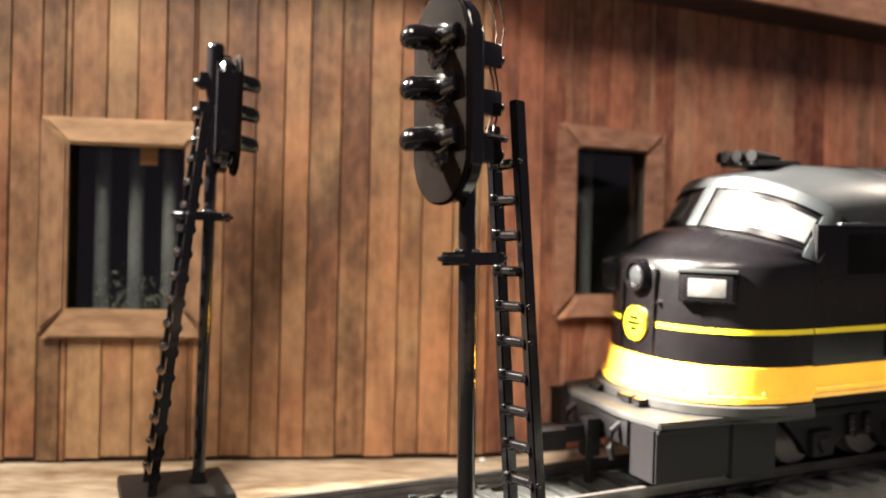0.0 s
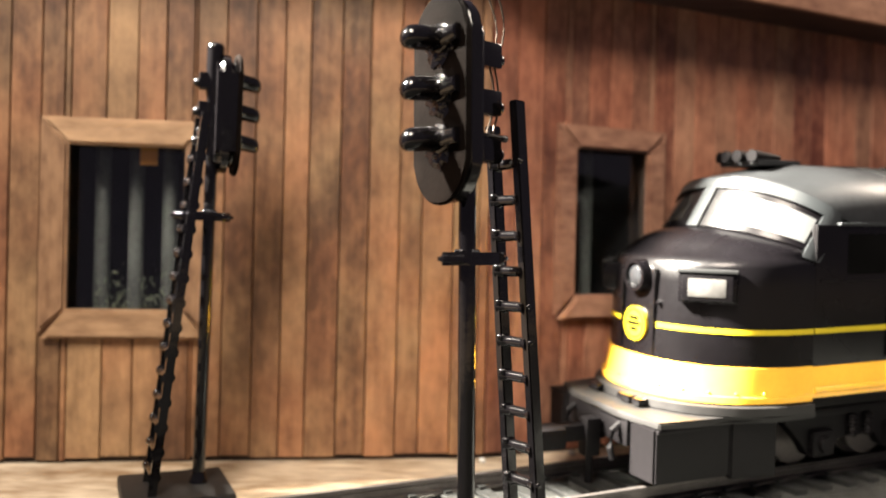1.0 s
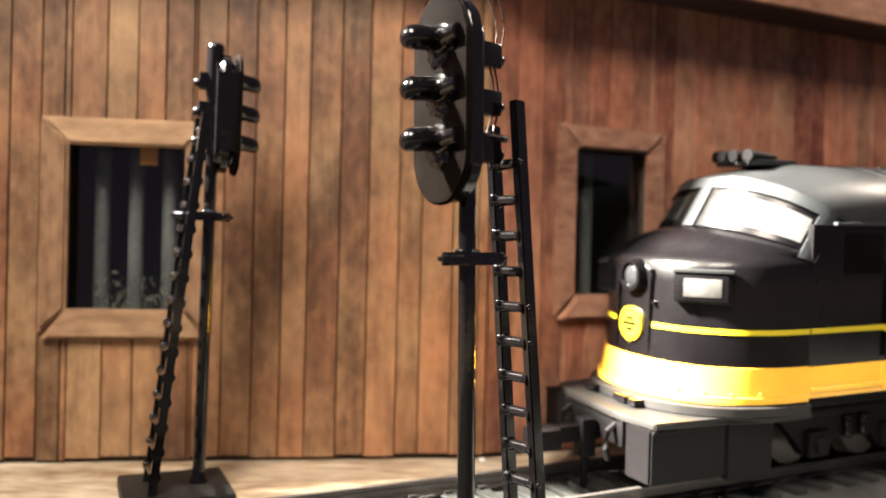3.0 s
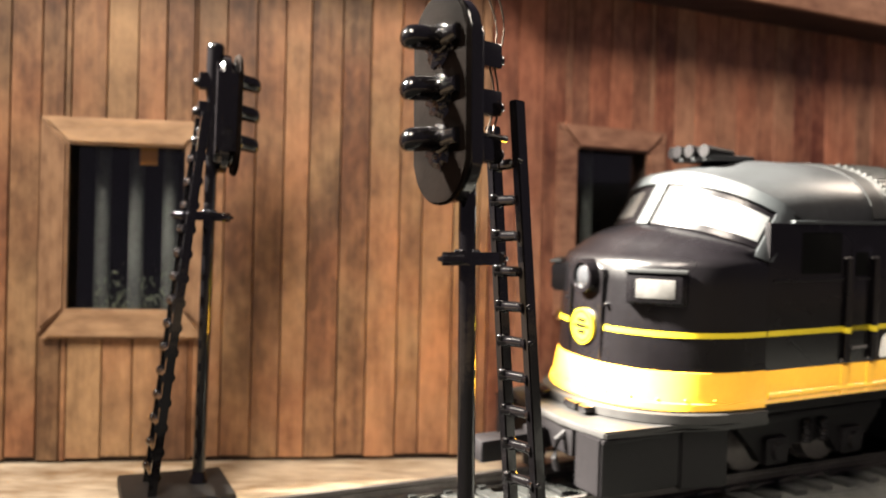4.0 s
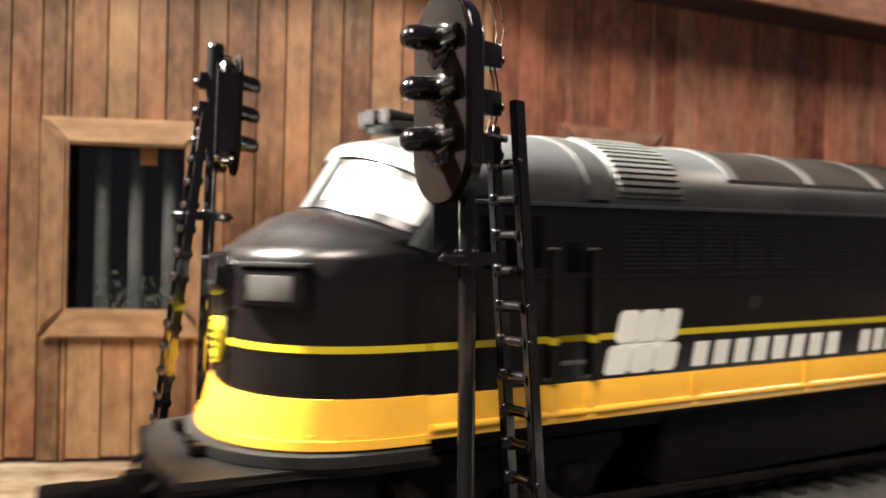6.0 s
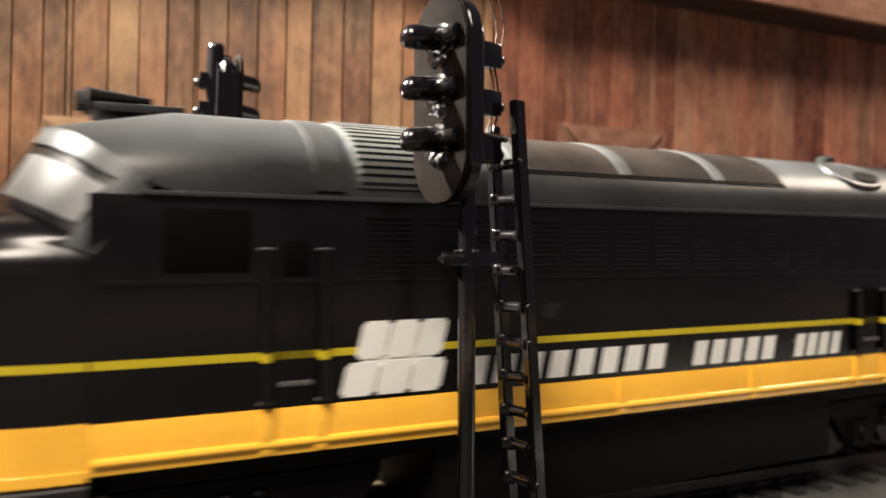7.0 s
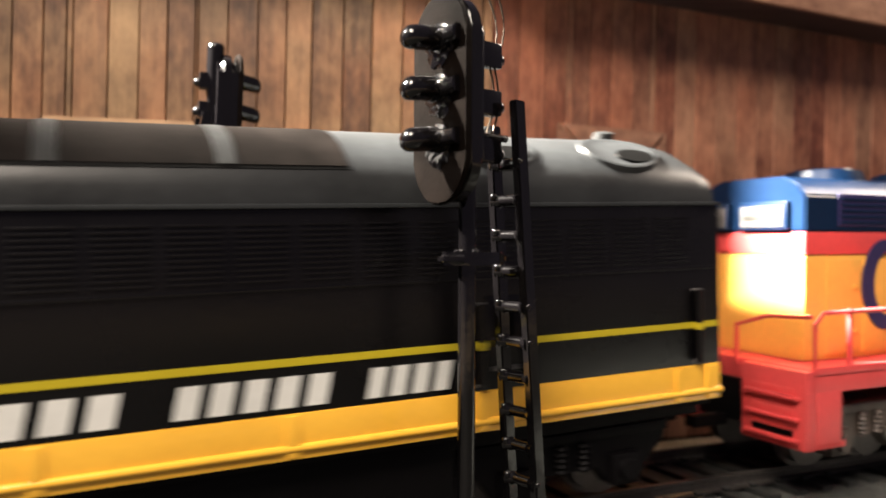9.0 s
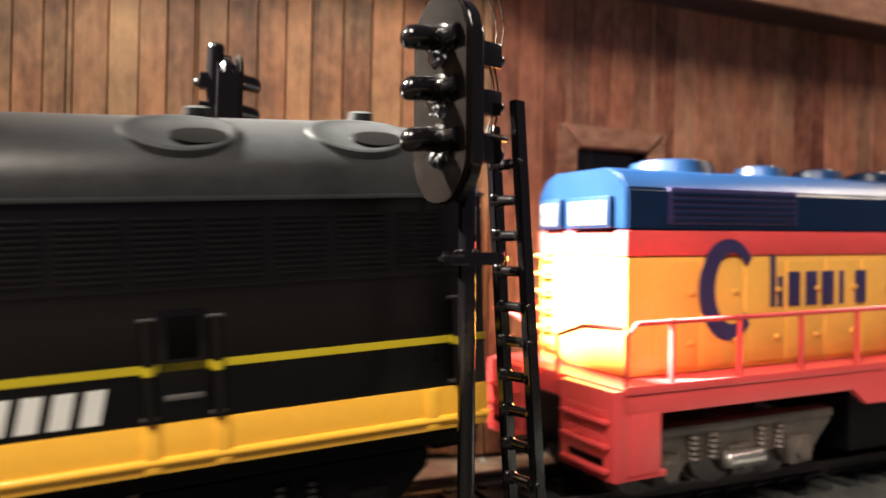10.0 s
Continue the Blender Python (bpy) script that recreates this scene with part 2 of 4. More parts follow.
def along(x, y):
    """Distance along the line and across it (mm)."""
    px, py = x - TRACK_O[0], y - TRACK_O[1]
    return px * DX + py * DY, -px * DY + py * DX


def drop(a):
    """How far the rails sink, by distance along the line."""
    q = max(0.0, -a - 40.0)
    return 0.1 * q * q / 120.0 if q < 60 else 3.0 + 0.1 * (q - 60)


def ground_z(x, y):
    a, c = along(x, y)
    near = min(1.0, max(0.0, (20.0 - c) / 6.0))
    return -min(drop(a), 16.0) * near * near * (3 - 2 * near)


def build_table():
    bm = bmesh.new()
    xs = range(-520, 521, 10)
    ys = range(-300, 461, 10)
    grid = [[bm.verts.new((x, y, ground_z(x, y))) for x in xs] for y in ys]
    for j in range(len(ys) - 1):
        for i in range(len(xs) - 1):
            bm.faces.new((grid[j][i], grid[j][i + 1], grid[j + 1][i + 1], grid[j + 1][i]))
    # a turned-down rim gives the board its thickness
    for edge in (grid[0], grid[-1], [r[0] for r in grid], [r[-1] for r in grid]):
        low = [bm.verts.new((v.co.x, v.co.y, -40)) for v in edge]
        for i in range(len(edge) - 1):
            bm.faces.new((edge[i], edge[i + 1], low[i + 1], low[i]))
    ob = part("ground", bm, TABLE)
    tagged(ob, "pale wood-grained tabletop under the layout", "table top", kind="structure")


build_table()

# ---- the shed: two plank walls that meet at a blunt corner, a deep eave above ----
JOINT = (9.3, 161.0)
LEFT_A, RIGHT_A = math.degrees(math.atan(0.12)), math.degrees(math.atan(0.42))
WALL_H = 108.0


def wall_matrix(angle):
    return pose(JOINT[0] * MM, JOINT[1] * MM, 0, rz=angle)


def plank_mesh(w, h, mat):
    # rounded long edges leave the narrow joints between the planks
    bm = bmesh.new()
    r = 0.16
    o = [(0.06, 0), (0.06, -0.75), (0.06 + r, -1.1), (w - 0.06 - r, -1.1), (w - 0.06, -0.75), (w - 0.06, 0)]
    prism(bm, o, 0, h, "xy")
    return mesh_of("plank", bm, mat)


def build_wall(name, angle, x_start, x_end, holes, label, seed, mat, joints=()):
    rng = random.Random(seed)
    m = wall_matrix(angle)
    bm = bmesh.new()
    cuts = sorted({x_start, x_end, *[h[0] for h in holes], *[h[1] for h in holes]})
    for a, b in zip(cuts, cuts[1:]):
        hole = [h for h in holes if h[0] <= a and h[1] >= b]
        if hole:
            box(bm, a, b, 0.0, 2.0, 0, hole[0][2])
            box(bm, a, b, 0.0, 2.0, hole[0][3], WALL_H)
        else:
            box(bm, a, b, 0.0, 2.0, 0, WALL_H)
    wall = part(name, bm, BACKING, smooth=False)
    wall.matrix_basis = m
    tagged(wall, label, "wall", kind="structure")
    x = x_start
    while x < x_end - 0.5:
        w = 5.85 + rng.uniform(-0.55, 0.55)
        ahead = [j for j in joints if j > x + 1.0]
        if ahead and ahead[0] - x < 8.5:
            w = ahead[0] - x
        w = min(w, x_end - x)
        # planks stop short of the table; the near-black backing draws the shadow gap
        spans = [(0.8 + rng.uniform(0, 0.6), WALL_H)]
        for h in holes:
            if x + w > h[0] + 0.2 and x < h[1] - 0.2:
                if x >= h[0] - 0.3 and x + w <= h[1] + 0.3:
                    spans = [(spans[0][0], h[2]), (h[3], WALL_H)]
                else:
                    # a plank that the opening notches
                    full = (x, h[0]) if x < h[0] else (h[1], x + w)
                    part_w = full[1] - full[0]
                    if part_w > 0.4:
                        ob = new("plank", plank_mesh(part_w, WALL_H - 0.6, mat))
                        ob.parent, ob.location = wall, (full[0] * MM, 0, 0.6 * MM)
                    cut = (max(x, h[0]), min(x + w, h[1]))
                    for z0, z1 in ((0.6, h[2]), (h[3], WALL_H)):
                        ob = new("plank", plank_mesh(cut[1] - cut[0], z1 - z0, mat))
                        ob.parent, ob.location = wall, (cut[0] * MM, 0, z0 * MM)
                    spans = []
        for z0, z1 in spans:
            ob = new("plank", plank_mesh(w, z1 - z0, mat))
            ob.parent = wall
            ob.location = (x * MM, rng.uniform(-0.18, 0.1) * MM, z0 * MM)
        x += w
    return wall


def bevelled_rail(outline, depth):
    bm = prism(bmesh.new(), outline, 0.0, -depth, "xz")
    es = [e for e in bm.edges if all(abs(v.co.y + depth) < 1e-4 for v in e.verts)]
    bmesh.ops.bevel(bm, geom=es, offset=0.55, segments=2, affect="EDGES")
    return bm


def build_window(name, angle, x0, x1, z0, z1, fr, label, sill_drop, level, upright):
    """Mitred casing on the planks, glass and a dark inside with grey posts."""
    m = wall_matrix(angle)
    win = new(name)
    tagged(win, label, "window", kind="structure")
    win.matrix_basis = m @ pose(0, -1.15 * MM, 0)
    i0, i1, k0, k1 = x0 + fr, x1 - fr, z0 + fr + sill_drop, z1 - fr
    part("frame_top", bevelled_rail([(x0, z1), (x1, z1), (i1, k1), (i0, k1)], 1.5), level, win)
    part("frame_sill", bevelled_rail([(x0 + 0.8, z0), (x1 - 0.8, z0), (i1, k0), (i0, k0)], 2.0), level, win, "pale worn wooden window sill")
    part("frame_side", bevelled_rail([(x0, z0 + 0.8), (i0 - 0.1, k0), (i0 - 0.1, k1), (x0, z1 - 0.1)], 1.4), upright, win)
    part("frame_side", bevelled_rail([(x1, z0 + 0.8), (i1 + 0.1, k0), (i1 + 0.1, k1), (x1, z1 - 0.1)], 1.4), upright, win)
    glass = part("pane", boxed(i0 - 1, i1 + 1, 2.2, 2.5, k0 - 1, k1 + 1), GLASSMAT, win, smooth=False)
    glass.visible_shadow = False
    # near-black boards: the darkness of the unlit room is put into their colour
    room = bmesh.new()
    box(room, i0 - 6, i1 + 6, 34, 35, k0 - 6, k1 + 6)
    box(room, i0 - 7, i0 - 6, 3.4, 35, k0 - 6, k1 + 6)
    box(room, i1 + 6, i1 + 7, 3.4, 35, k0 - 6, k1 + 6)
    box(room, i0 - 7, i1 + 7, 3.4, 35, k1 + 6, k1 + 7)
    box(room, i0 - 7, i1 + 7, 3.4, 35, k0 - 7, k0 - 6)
    part("inner_room", room, DARKROOM, win, "empty room behind the glass, its shade coloured in", smooth=False)
    return i0, i1, k0, k1, win


# openings: along the wall from the corner, and heights
LW = (-88.3, -56.0, 24.6, 67.6)
RW = (15.4, 43.8, 29.0, 71.2)
build_wall("wall_west", LEFT_A, -170.0, 0.0, [(LW[0] + 4, LW[1] - 4, LW[2] + 4, LW[3] - 4)], "brown stained plank wall with a cased window", 3, PLANK,
           (-94.3, -88.6, -83.1, -76.5, -70.7, -65.3, -59.4, -53.7, -47.8, -42.2, -37.1, -30.8, -25.0, -18.7, -14.0, -7.5))
build_wall("wall_east", RIGHT_A, 0.0, 230.0, [(RW[0] + 4, RW[1] - 4, RW[2] + 4, RW[3] - 4)], "brown stained plank wall under a deep eave, reddened for its shaded side", 5, PLANK_SHADE)
wl = build_window("window_1", LEFT_A, *LW, 5.3, "small wooden window with mitred casing and dark glass", 0.4, FRAME_H, FRAME_V)
wr = build_window("window_2", RIGHT_A, *RW, 5.0, "small reddish wooden window with mitred casing and dark glass", 0.2, FRAME_RED, FRAME_RED)

for base, n in ((wl, 3), (wr, 2)):
    i0, i1, k0, k1, win = base
    for q in range(n):
        x = i0 + (i1 - i0) * (0.16 + 0.31 * q)
        part("post", rod(bmesh.new(), (x, 9, k0 - 4), (x, 9, k1 + 4), 1.5, n=10), POST, win, "grey upright post inside the window")
i0, i1, k0, k1, win = wl
part("amber_spot", boxed(i0 + 12.2, i0 + 15.6, 3.0, 3.4, k1 - 3.2, k1 + 1, 0.15), AMBER, win, "small amber spot at the top of the window")
rng = random.Random(4)
bm = bmesh.new()
for _ in range(130):
    x, z = rng.uniform(i0 + 3, i1 - 2), k0 + abs(rng.gauss(0, 1)) * 3.2 - 0.6
    r = rng.uniform(0.08, 0.24)
    bmesh.ops.create_icosphere(bm, subdivisions=1, radius=r, matrix=Matrix.Translation((x, rng.uniform(5, 8), z)) @ Matrix.Rotation(rng.uniform(-1, 1), 4, "Y") @ Matrix.Diagonal((rng.uniform(0.5, 1.0), 1, rng.uniform(1.5, 4.5), 1)))
foliage = part("foliage", bm, MOSS, win, "pale dusty foliage behind the sill")
tagged(foliage, kind="stuff")


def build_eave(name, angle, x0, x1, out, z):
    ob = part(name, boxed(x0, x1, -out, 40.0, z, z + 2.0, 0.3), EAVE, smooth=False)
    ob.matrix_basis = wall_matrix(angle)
    tagged(ob, "soffit board under the shed roof, its shade coloured in", "eave", kind="structure")
    part("fascia", boxed(x0, x1, -out - 1.7, -out - 0.1, z - 0.5, z + 12.0, 0.3), FRAME_RED, ob, "brown wooden fascia board")


# crumbs at the foot of the wall
crumb = bmesh.new()
bmesh.ops.create_icosphere(crumb, subdivisions=2, radius=0.75)
for v in crumb.verts:
    v.co *= 1 + 0.3 * noise.noise(v.co * 1.4)
    v.co.z = v.co.z * 0.8 + 0.55
pebble = part("pebble", crumb, LETTER)
pebble.location = (9.0 * MM, 157.0 * MM, 0)
tagged(pebble, "small pale crumb on the table by the wall", "pebble", "crumbs by the wall")
copy_thing(pebble, pose(28.6 * MM, 164.5 * MM, 0, rz=70))


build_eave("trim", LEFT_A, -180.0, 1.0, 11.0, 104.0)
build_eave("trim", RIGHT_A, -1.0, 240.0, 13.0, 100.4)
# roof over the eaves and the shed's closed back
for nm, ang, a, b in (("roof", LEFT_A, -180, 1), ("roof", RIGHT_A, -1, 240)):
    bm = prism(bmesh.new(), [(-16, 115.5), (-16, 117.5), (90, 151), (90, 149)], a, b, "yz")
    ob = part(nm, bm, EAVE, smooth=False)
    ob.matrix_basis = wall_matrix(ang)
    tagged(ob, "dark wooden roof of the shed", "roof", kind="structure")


# ---- the track ----
RAIL_TOP = 4.6


def track_point(a, c, z):
    """World place of a point along and across the line, z over the table there."""
    return (TRACK_O[0] + a * DX - c * DY, TRACK_O[1] + a * DY + c * DX, z - drop(a))


def build_track():
    tr = thing("railway_track", "black model railway track on a dark grey roadbed", "track")
    bed = []
    for a in range(-330, 331, 6):
        bed.append([track_point(a, c, z) for c, z in ((-19.5, 0.05), (-16.5, 1.3), (16.5, 1.3), (19.0, 0.05))])
    part("roadbed", loft(bmesh.new(), bed), BALLAST, tr, "dark grey moulded roadbed", smooth=False)
    for side in (-8.6, 8.6):
        rings = []
        for a in range(-330, 331, 5):
            prof = [(-1.1, 2.1), (-1.1, 2.5), (-0.25, 2.8), (-0.25, 3.8), (-0.5, 4.0), (-0.5, RAIL_TOP), (0.5, RAIL_TOP), (0.5, 4.0), (0.25, 3.8), (0.25, 2.8), (1.1, 2.5), (1.1, 2.1)]
            rings.append([track_point(a, side + y, z) for y, z in prof])
        part("rail", loft(bmesh.new(), rings, closed=True, caps=True), RAILTOP, tr, "dark steel rail")
    tie = mesh_of("sleeper", boxed(-1.3, 1.3, -15.0, 15.0, 0.9, 2.2, 0.25), TIE)
    chair = mesh_of("rail_chair", boxed(-0.7, 0.7, -1.9, 1.9, 2.1, 2.75, 0.2), TIE)
    for i in range(-48, 49):
        a = i * 6.6
        p = track_point(a, 0, 0)
        t = new("sleeper", tie)
        t.parent = tr
        t.matrix_basis = pose(p[0] * MM, p[1] * MM, p[2] * MM, rz=HEAD, ry=-math.degrees(math.atan((drop(a - 1) - drop(a + 1)) / 2)))
        if -12 <= i <= 12:
            for side in (-8.6, 8.6):
                c = new("rail_chair", chair)
                c.parent = t
                c.location = (0, side * MM, 0)


build_track()


def build_mat():
    """Dark ballast, viewer's side of the line, added to cut the table's bounced light."""
    bm = bmesh.new()
    rows = []
    for a in range(-330, 331, 15):
        rows.append([track_point(a, c, z) for c, z in ((-19.0, 0.35), (-40, 0.35), (-80, 0.35), (-140, 0.35), (-230, 0.35))])
    loft(bm, rows)
    ob = part("ballast", bm, BALLAST, smooth=False)
    tagged(ob, "dark grey ballast mat beside the track, added against bounced table light", "ballast", kind="structure")


build_mat()


# ---- signals ----
def oval(w, h, n=14):
    """A target with straight sides and round ends."""
    r = w / 2
    pts = []
    for i in range(n + 1):
        t = math.pi * i / n
        pts.append((r * math.cos(t), h / 2 - r + r * math.sin(t)))
    for i in range(n + 1):
        t = math.pi + math.pi * i / n
        pts.append((r * math.cos(t), -h / 2 + r + r * math.sin(t)))
    return pts


def hood(bm, z, length, r):
    """A lamp hood: a thick thumb of plastic, round at the tip, on a broad base."""
    rings = []
    for q, s in ((0, 1.75), (0.06, 1.7), (0.10, 1.25), (0.18, 1.08), (0.35, 1.0), (0.6, 1.0), (0.78, 0.98), (0.88, 0.88), (0.95, 0.68), (0.99, 0.38), (1.0, 0.08)):
        rings.append([(r * s * math.cos(k * math.tau / 18), -length * q, z - 0.5 * q * q + r * s * (1.0 if q > 0.12 else 0.75) * math.sin(k * math.tau / 18)) for k in range(18)])
    return loft(bm, rings, closed=True, caps=True)


def build_signal(name, label, m, face, mast_h, head_z, head_w, head_h, lean, foot, ladder_top, ladder_w, wires, depth, hood_len, head_turn=0.0, ladder_rail=0.85, rungs=(2.4, 4.3)):
    """Mast on a square foot; the head faces local -y, turned by face; the ladder stands behind it."""
    sg = thing(name, label, "signal", "line-side signals", m)
    turn = pose(0, 0, 0, rz=face)

    def put(bm):
        bmesh.ops.transform(bm, matrix=turn, verts=bm.verts)
        return bm

    def put_head(bm):
        bmesh.ops.transform(bm, matrix=turn @ pose(0, 0, 0, rz=head_turn), verts=bm.verts)
        return bm
    # foot
    bm = boxed(-foot, foot, -5.0, 12.5, 0, 2.4, 0.5)
    part("foot", put(bm), FOOT, sg, "dull black square foot")
    bm = rod(bmesh.new(), (0, 0, 2.2), (0, 0, 4.2), 1.7, 1.2)
    rod(bm, (0, 0, 2.2), (0, 0, mast_h), 1.05, 1.0, n=18)
    part("mast", bm, SIGNAL, sg)
    bm = rod(bmesh.new(), (0, 0, mast_h - 7), (0, 0, mast_h), 1.5, n=16)
    ball(bm, (0, 0, mast_h), 1.5, sz=0.55)
    rod(bm, (0, 0, mast_h - 9.5), (0, 0, mast_h - 7), 1.15, 1.5, n=16)
    part("mast_cap", bm, SIGNAL, sg)
    # head: back box, flange and target plate
    zc = head_z
    off = -1.5
    bm = prism(bmesh.new(), [(x, z + zc) for x, z in oval(head_w * 0.97, head_h * 0.97)], off - 1.9 + depth, off - 1.9)
    es = [e for e in bm.edges if abs(e.verts[0].co.y - e.verts[1].co.y) < 1e-4]
    bmesh.ops.bevel(bm, geom=es, offset=0.3 if wires else 1.1, segments=3, affect="EDGES")
    head = part("head", put_head(bm), SIGNAL, sg)
    bm = prism(bmesh.new(), [(x, z + zc) for x, z in oval(head_w, head_h)], off - 1.9, off - 2.7)
    es = [e for e in bm.edges if abs(e.verts[0].co.y - e.verts[1].co.y) < 1e-4]
    bmesh.ops.bevel(bm, geom=es, offset=0.22, segments=2, affect="EDGES")
    part("target_plate", put_head(bm), TARGET, sg, "worn dark target plate with rounded ends")
    step = head_h * (0.235 if wires else 0.25)
    for q in (1, 0, -1):
        z = zc + q * step + head_h * (0.042 if wires else 0.03)
        bm = hood(bmesh.new(), 0, hood_len, 1.38)
        bmesh.ops.translate(bm, verts=bm.verts, vec=(0, off - 2.6, z))
        if wires:
            # the stub behind the hood runs on across the plate
            rod(bm, (0.4, off - 2.9, z), (head_w * 0.40, off - 2.9, z + 0.1), 1.05, 0.95, n=14)
            ball(bm, (1.6, off - 3.4, z + 0.3), 0.75, u=12, v=8)
        hd = part("hood", put_head(bm), SIGNAL, head)
        bm = bmesh.new()
        bmesh.ops.create_icosphere(bm, subdivisions=4, radius=2.2)
        for v in bm.verts:
            k = 1 + 0.4 * noise.noise(v.co * 1.5 + Vector((q * 5.0, zc, 0)))
            v.co = (v.co.x * k, off - 2.7 + v.co.y * 0.16 * k, z - 0.9 + v.co.z * k * 0.95)
        part("glue_blob", put_head(bm), SIGNAL, head, "rough smear of glossy black paint")
    # clamps between mast and head
    for q in (0.25, 0.015, -0.22):
        z = zc + q * head_h
        bm = boxed(-0.85, 0.85, 0.6, 4.7 if wires else 2.6, z - 1.5, z + 1.5, 0.3)
        box(bm, -0.6, 0.6, off - 0.3, 0.8, z - 0.8, z + 0.8, 0.1)
        ball(bm, (0, 4.8 if wires else 2.7, z - 0.3), 0.8, sy=1.1, u=10, v=7)
        part("clamp", put(bm), SIGNAL, sg)
    # platform, a flat oval collar round the mast
    pz = head_z - head_h / 2 - (6.0 if wires else 7.3)
    outline = [(1.9 * math.cos(i * math.pi / 12), (4.6 if math.sin(i * math.pi / 12) < 0 else 6.0) * math.sin(i * math.pi / 12) + 0.4) for i in range(24)]
    bm = prism(bmesh.new(), outline, pz - 0.75, pz + 0.75, "xy")
    es = [e for e in bm.edges if abs(e.verts[0].co.z - e.verts[1].co.z) < 1e-4]
    bmesh.ops.bevel(bm, geom=es, offset=0.5, segments=3, affect="EDGES")
    for k in range(6):
        ball(bm, (1.2 * math.cos(k), 1.2 * math.sin(k), pz + 0.8), 0.32, u=8, v=6)
    part("platform", put(bm), SIGNAL, sg)
    # ladder behind the mast
    lad = new("ladder")
    lad.parent = sg
    x0, y0, x1, y1 = lean
    first, pitch = rungs
    n = int((ladder_top - 1.0) / pitch)
    thick = ladder_rail

    def rail_at(z, side):
        q = (z - 1.0) / (ladder_top - 1.0)
        w = ladder_w / 2 * (1.0 - 0.12 * q)
        return Vector((x0 + (x1 - x0) * q + side * w, y0 + (y1 - y0) * q, z))
    for side in (-1, 1):
        top = ladder_top + (2.5 if side > 0 else 0)
        ring = []
        for z in (0.4, ladder_top * 0.5, top):
            p = rail_at(z, side)
            ring.append([p + Vector(d) for d in ((-0.6, -thick, 0), (0.6, -thick, 0), (0.6, thick, 0), (-0.6, thick, 0))])
        bm = loft(bmesh.new(), ring, closed=True, caps=True)
        bmesh.ops.bevel(bm, geom=[e for e in bm.edges], offset=0.16, segments=2, affect="EDGES")
        part("rail", put(bm), SIGNAL, lad)
    rgl = random.Random(9)
    for i in range(n):
        z = first + pitch * i
        if z > ladder_top:
            break
        a, b = rail_at(z, -1), rail_at(z, 1)
        bm = rod(bmesh.new(), a, b, 0.66, n=14)
        # fillets and a blob of moulding flash at the end
        rod(bm, b + (a - b) * 0.26, b, 0.64, 1.15, n=14)
        rod(bm, a + (b - a) * 0.26, a, 0.64, 1.1, n=14)
        spot = a + Vector((0.25, -0.7, 0.45)) if wires else b + Vector((-0.55, 0.65, 0.4))
        ball(bm, spot, 0.50 + rgl.uniform(-0.08, 0.08), u=12, v=8)
        if rgl.random() < 0.35:
            ball(bm, b + Vector((0.45, -0.5, 0.2)), 0.36, u=8, v=6)
        part("rung", put(bm), SIGNAL, lad)
    for q in (0.97,):
        z = ladder_top * q
        p = (rail_at(z, -1) + rail_at(z, 1)) / 2
        part("stay", put(rod(bmesh.new(), (0, 0, z), p, 0.45, n=8)), SIGNAL, lad)
    if wires:
        for k, dx in enumerate((-0.5, 0.4)):
            pts = []
            for i in range(15):
                q = i / 14
                z = zc + head_h * (0.56 - 0.86 * q)
                pts.append((dx + 0.5 * math.sin(5 * q + k), 3.4 + 1.2 * abs(math.sin(math.pi * 2.4 * q)) + 0.3 * k, z))
            part("wire", put(tube(bmesh.new(), pts, 0.13)), WIRE, sg, "thin bare copper wire")
    return sg


build_signal("signal_mast", "glossy black three-lamp signal with ladder, close to the track",
             pose(3.55 * MM, 88.5 * MM, 0, ry=-1.0), -50.0, 69.5, 60.6, 9.7, 23.8, (0.0, 10.6, 0.0, 6.0), 7.0, 58.8, 4.9, True, 1.9, 5.0, -3.0)
build_signal("signal_mast", "glossy black three-lamp signal with ladder, beside the shed",
             pose(-41.5 * MM, 133.0 * MM, 0, ry=1.1), 116.0, 77.6, 66.2, 7.4, 21.2, (-1.1, 8.2, -1.1, 1.9), 8.2, 65.6, 8.4, False, 3.4, 3.9, 0.0, 0.7, (1.1, 4.07))

# ---- black and gold streamlined locomotive ----
# Local axes: x towards the rear from the cab's front corner, y across, z up from the rail top.
W = 40.0
SILL = 15.5
GUT = SILL + 29.9
CROWN = SILL + 41.4
LEN = 165.0
HW = W / 2


def roof_ring(s, gut=GUT, crown=CROWN, hw=HW, n=18):
    ring = []
    for i in range(n + 1):
        t = math.pi * i / n
        c, q = math.cos(t), math.sin(t)
        ring.append((s, -hw * math.copysign(abs(c) ** 0.9, c), gut + (crown - gut) * q ** 0.86))
    return ring


def nose_ring(z, depth, inset=0.0, n=28):
    """The nose's plan at a height: a broad round bow between the two side walls."""
    ring = []
    for i in range(n + 1):
        t = math.pi * i / n
        c, q = math.cos(t), math.sin(t)
        ring.append((-depth * q ** 0.78, -(HW - inset) * math.copysign(abs(c) ** 0.89, c), z))
    return ring


def cab_base(u):
    t = u * 1.42
    return Vector((3.5 - 13.0 * math.cos(t) ** 0.9, HW * 0.97 * math.sin(t) / math.sin(1.42), SILL + 23.6 + 5.6 * math.cos(t)))


def cab_top(u):
    t = u * 1.42
    k = math.sin(t) / math.sin(1.42)
    return Vector((8.0 - 12.0 * math.cos(t), HW * 0.95 * k, GUT + 1.0 + (CROWN - GUT - 4.4) * max(0.0, 1 - abs(k) ** 2.4) ** 0.6))


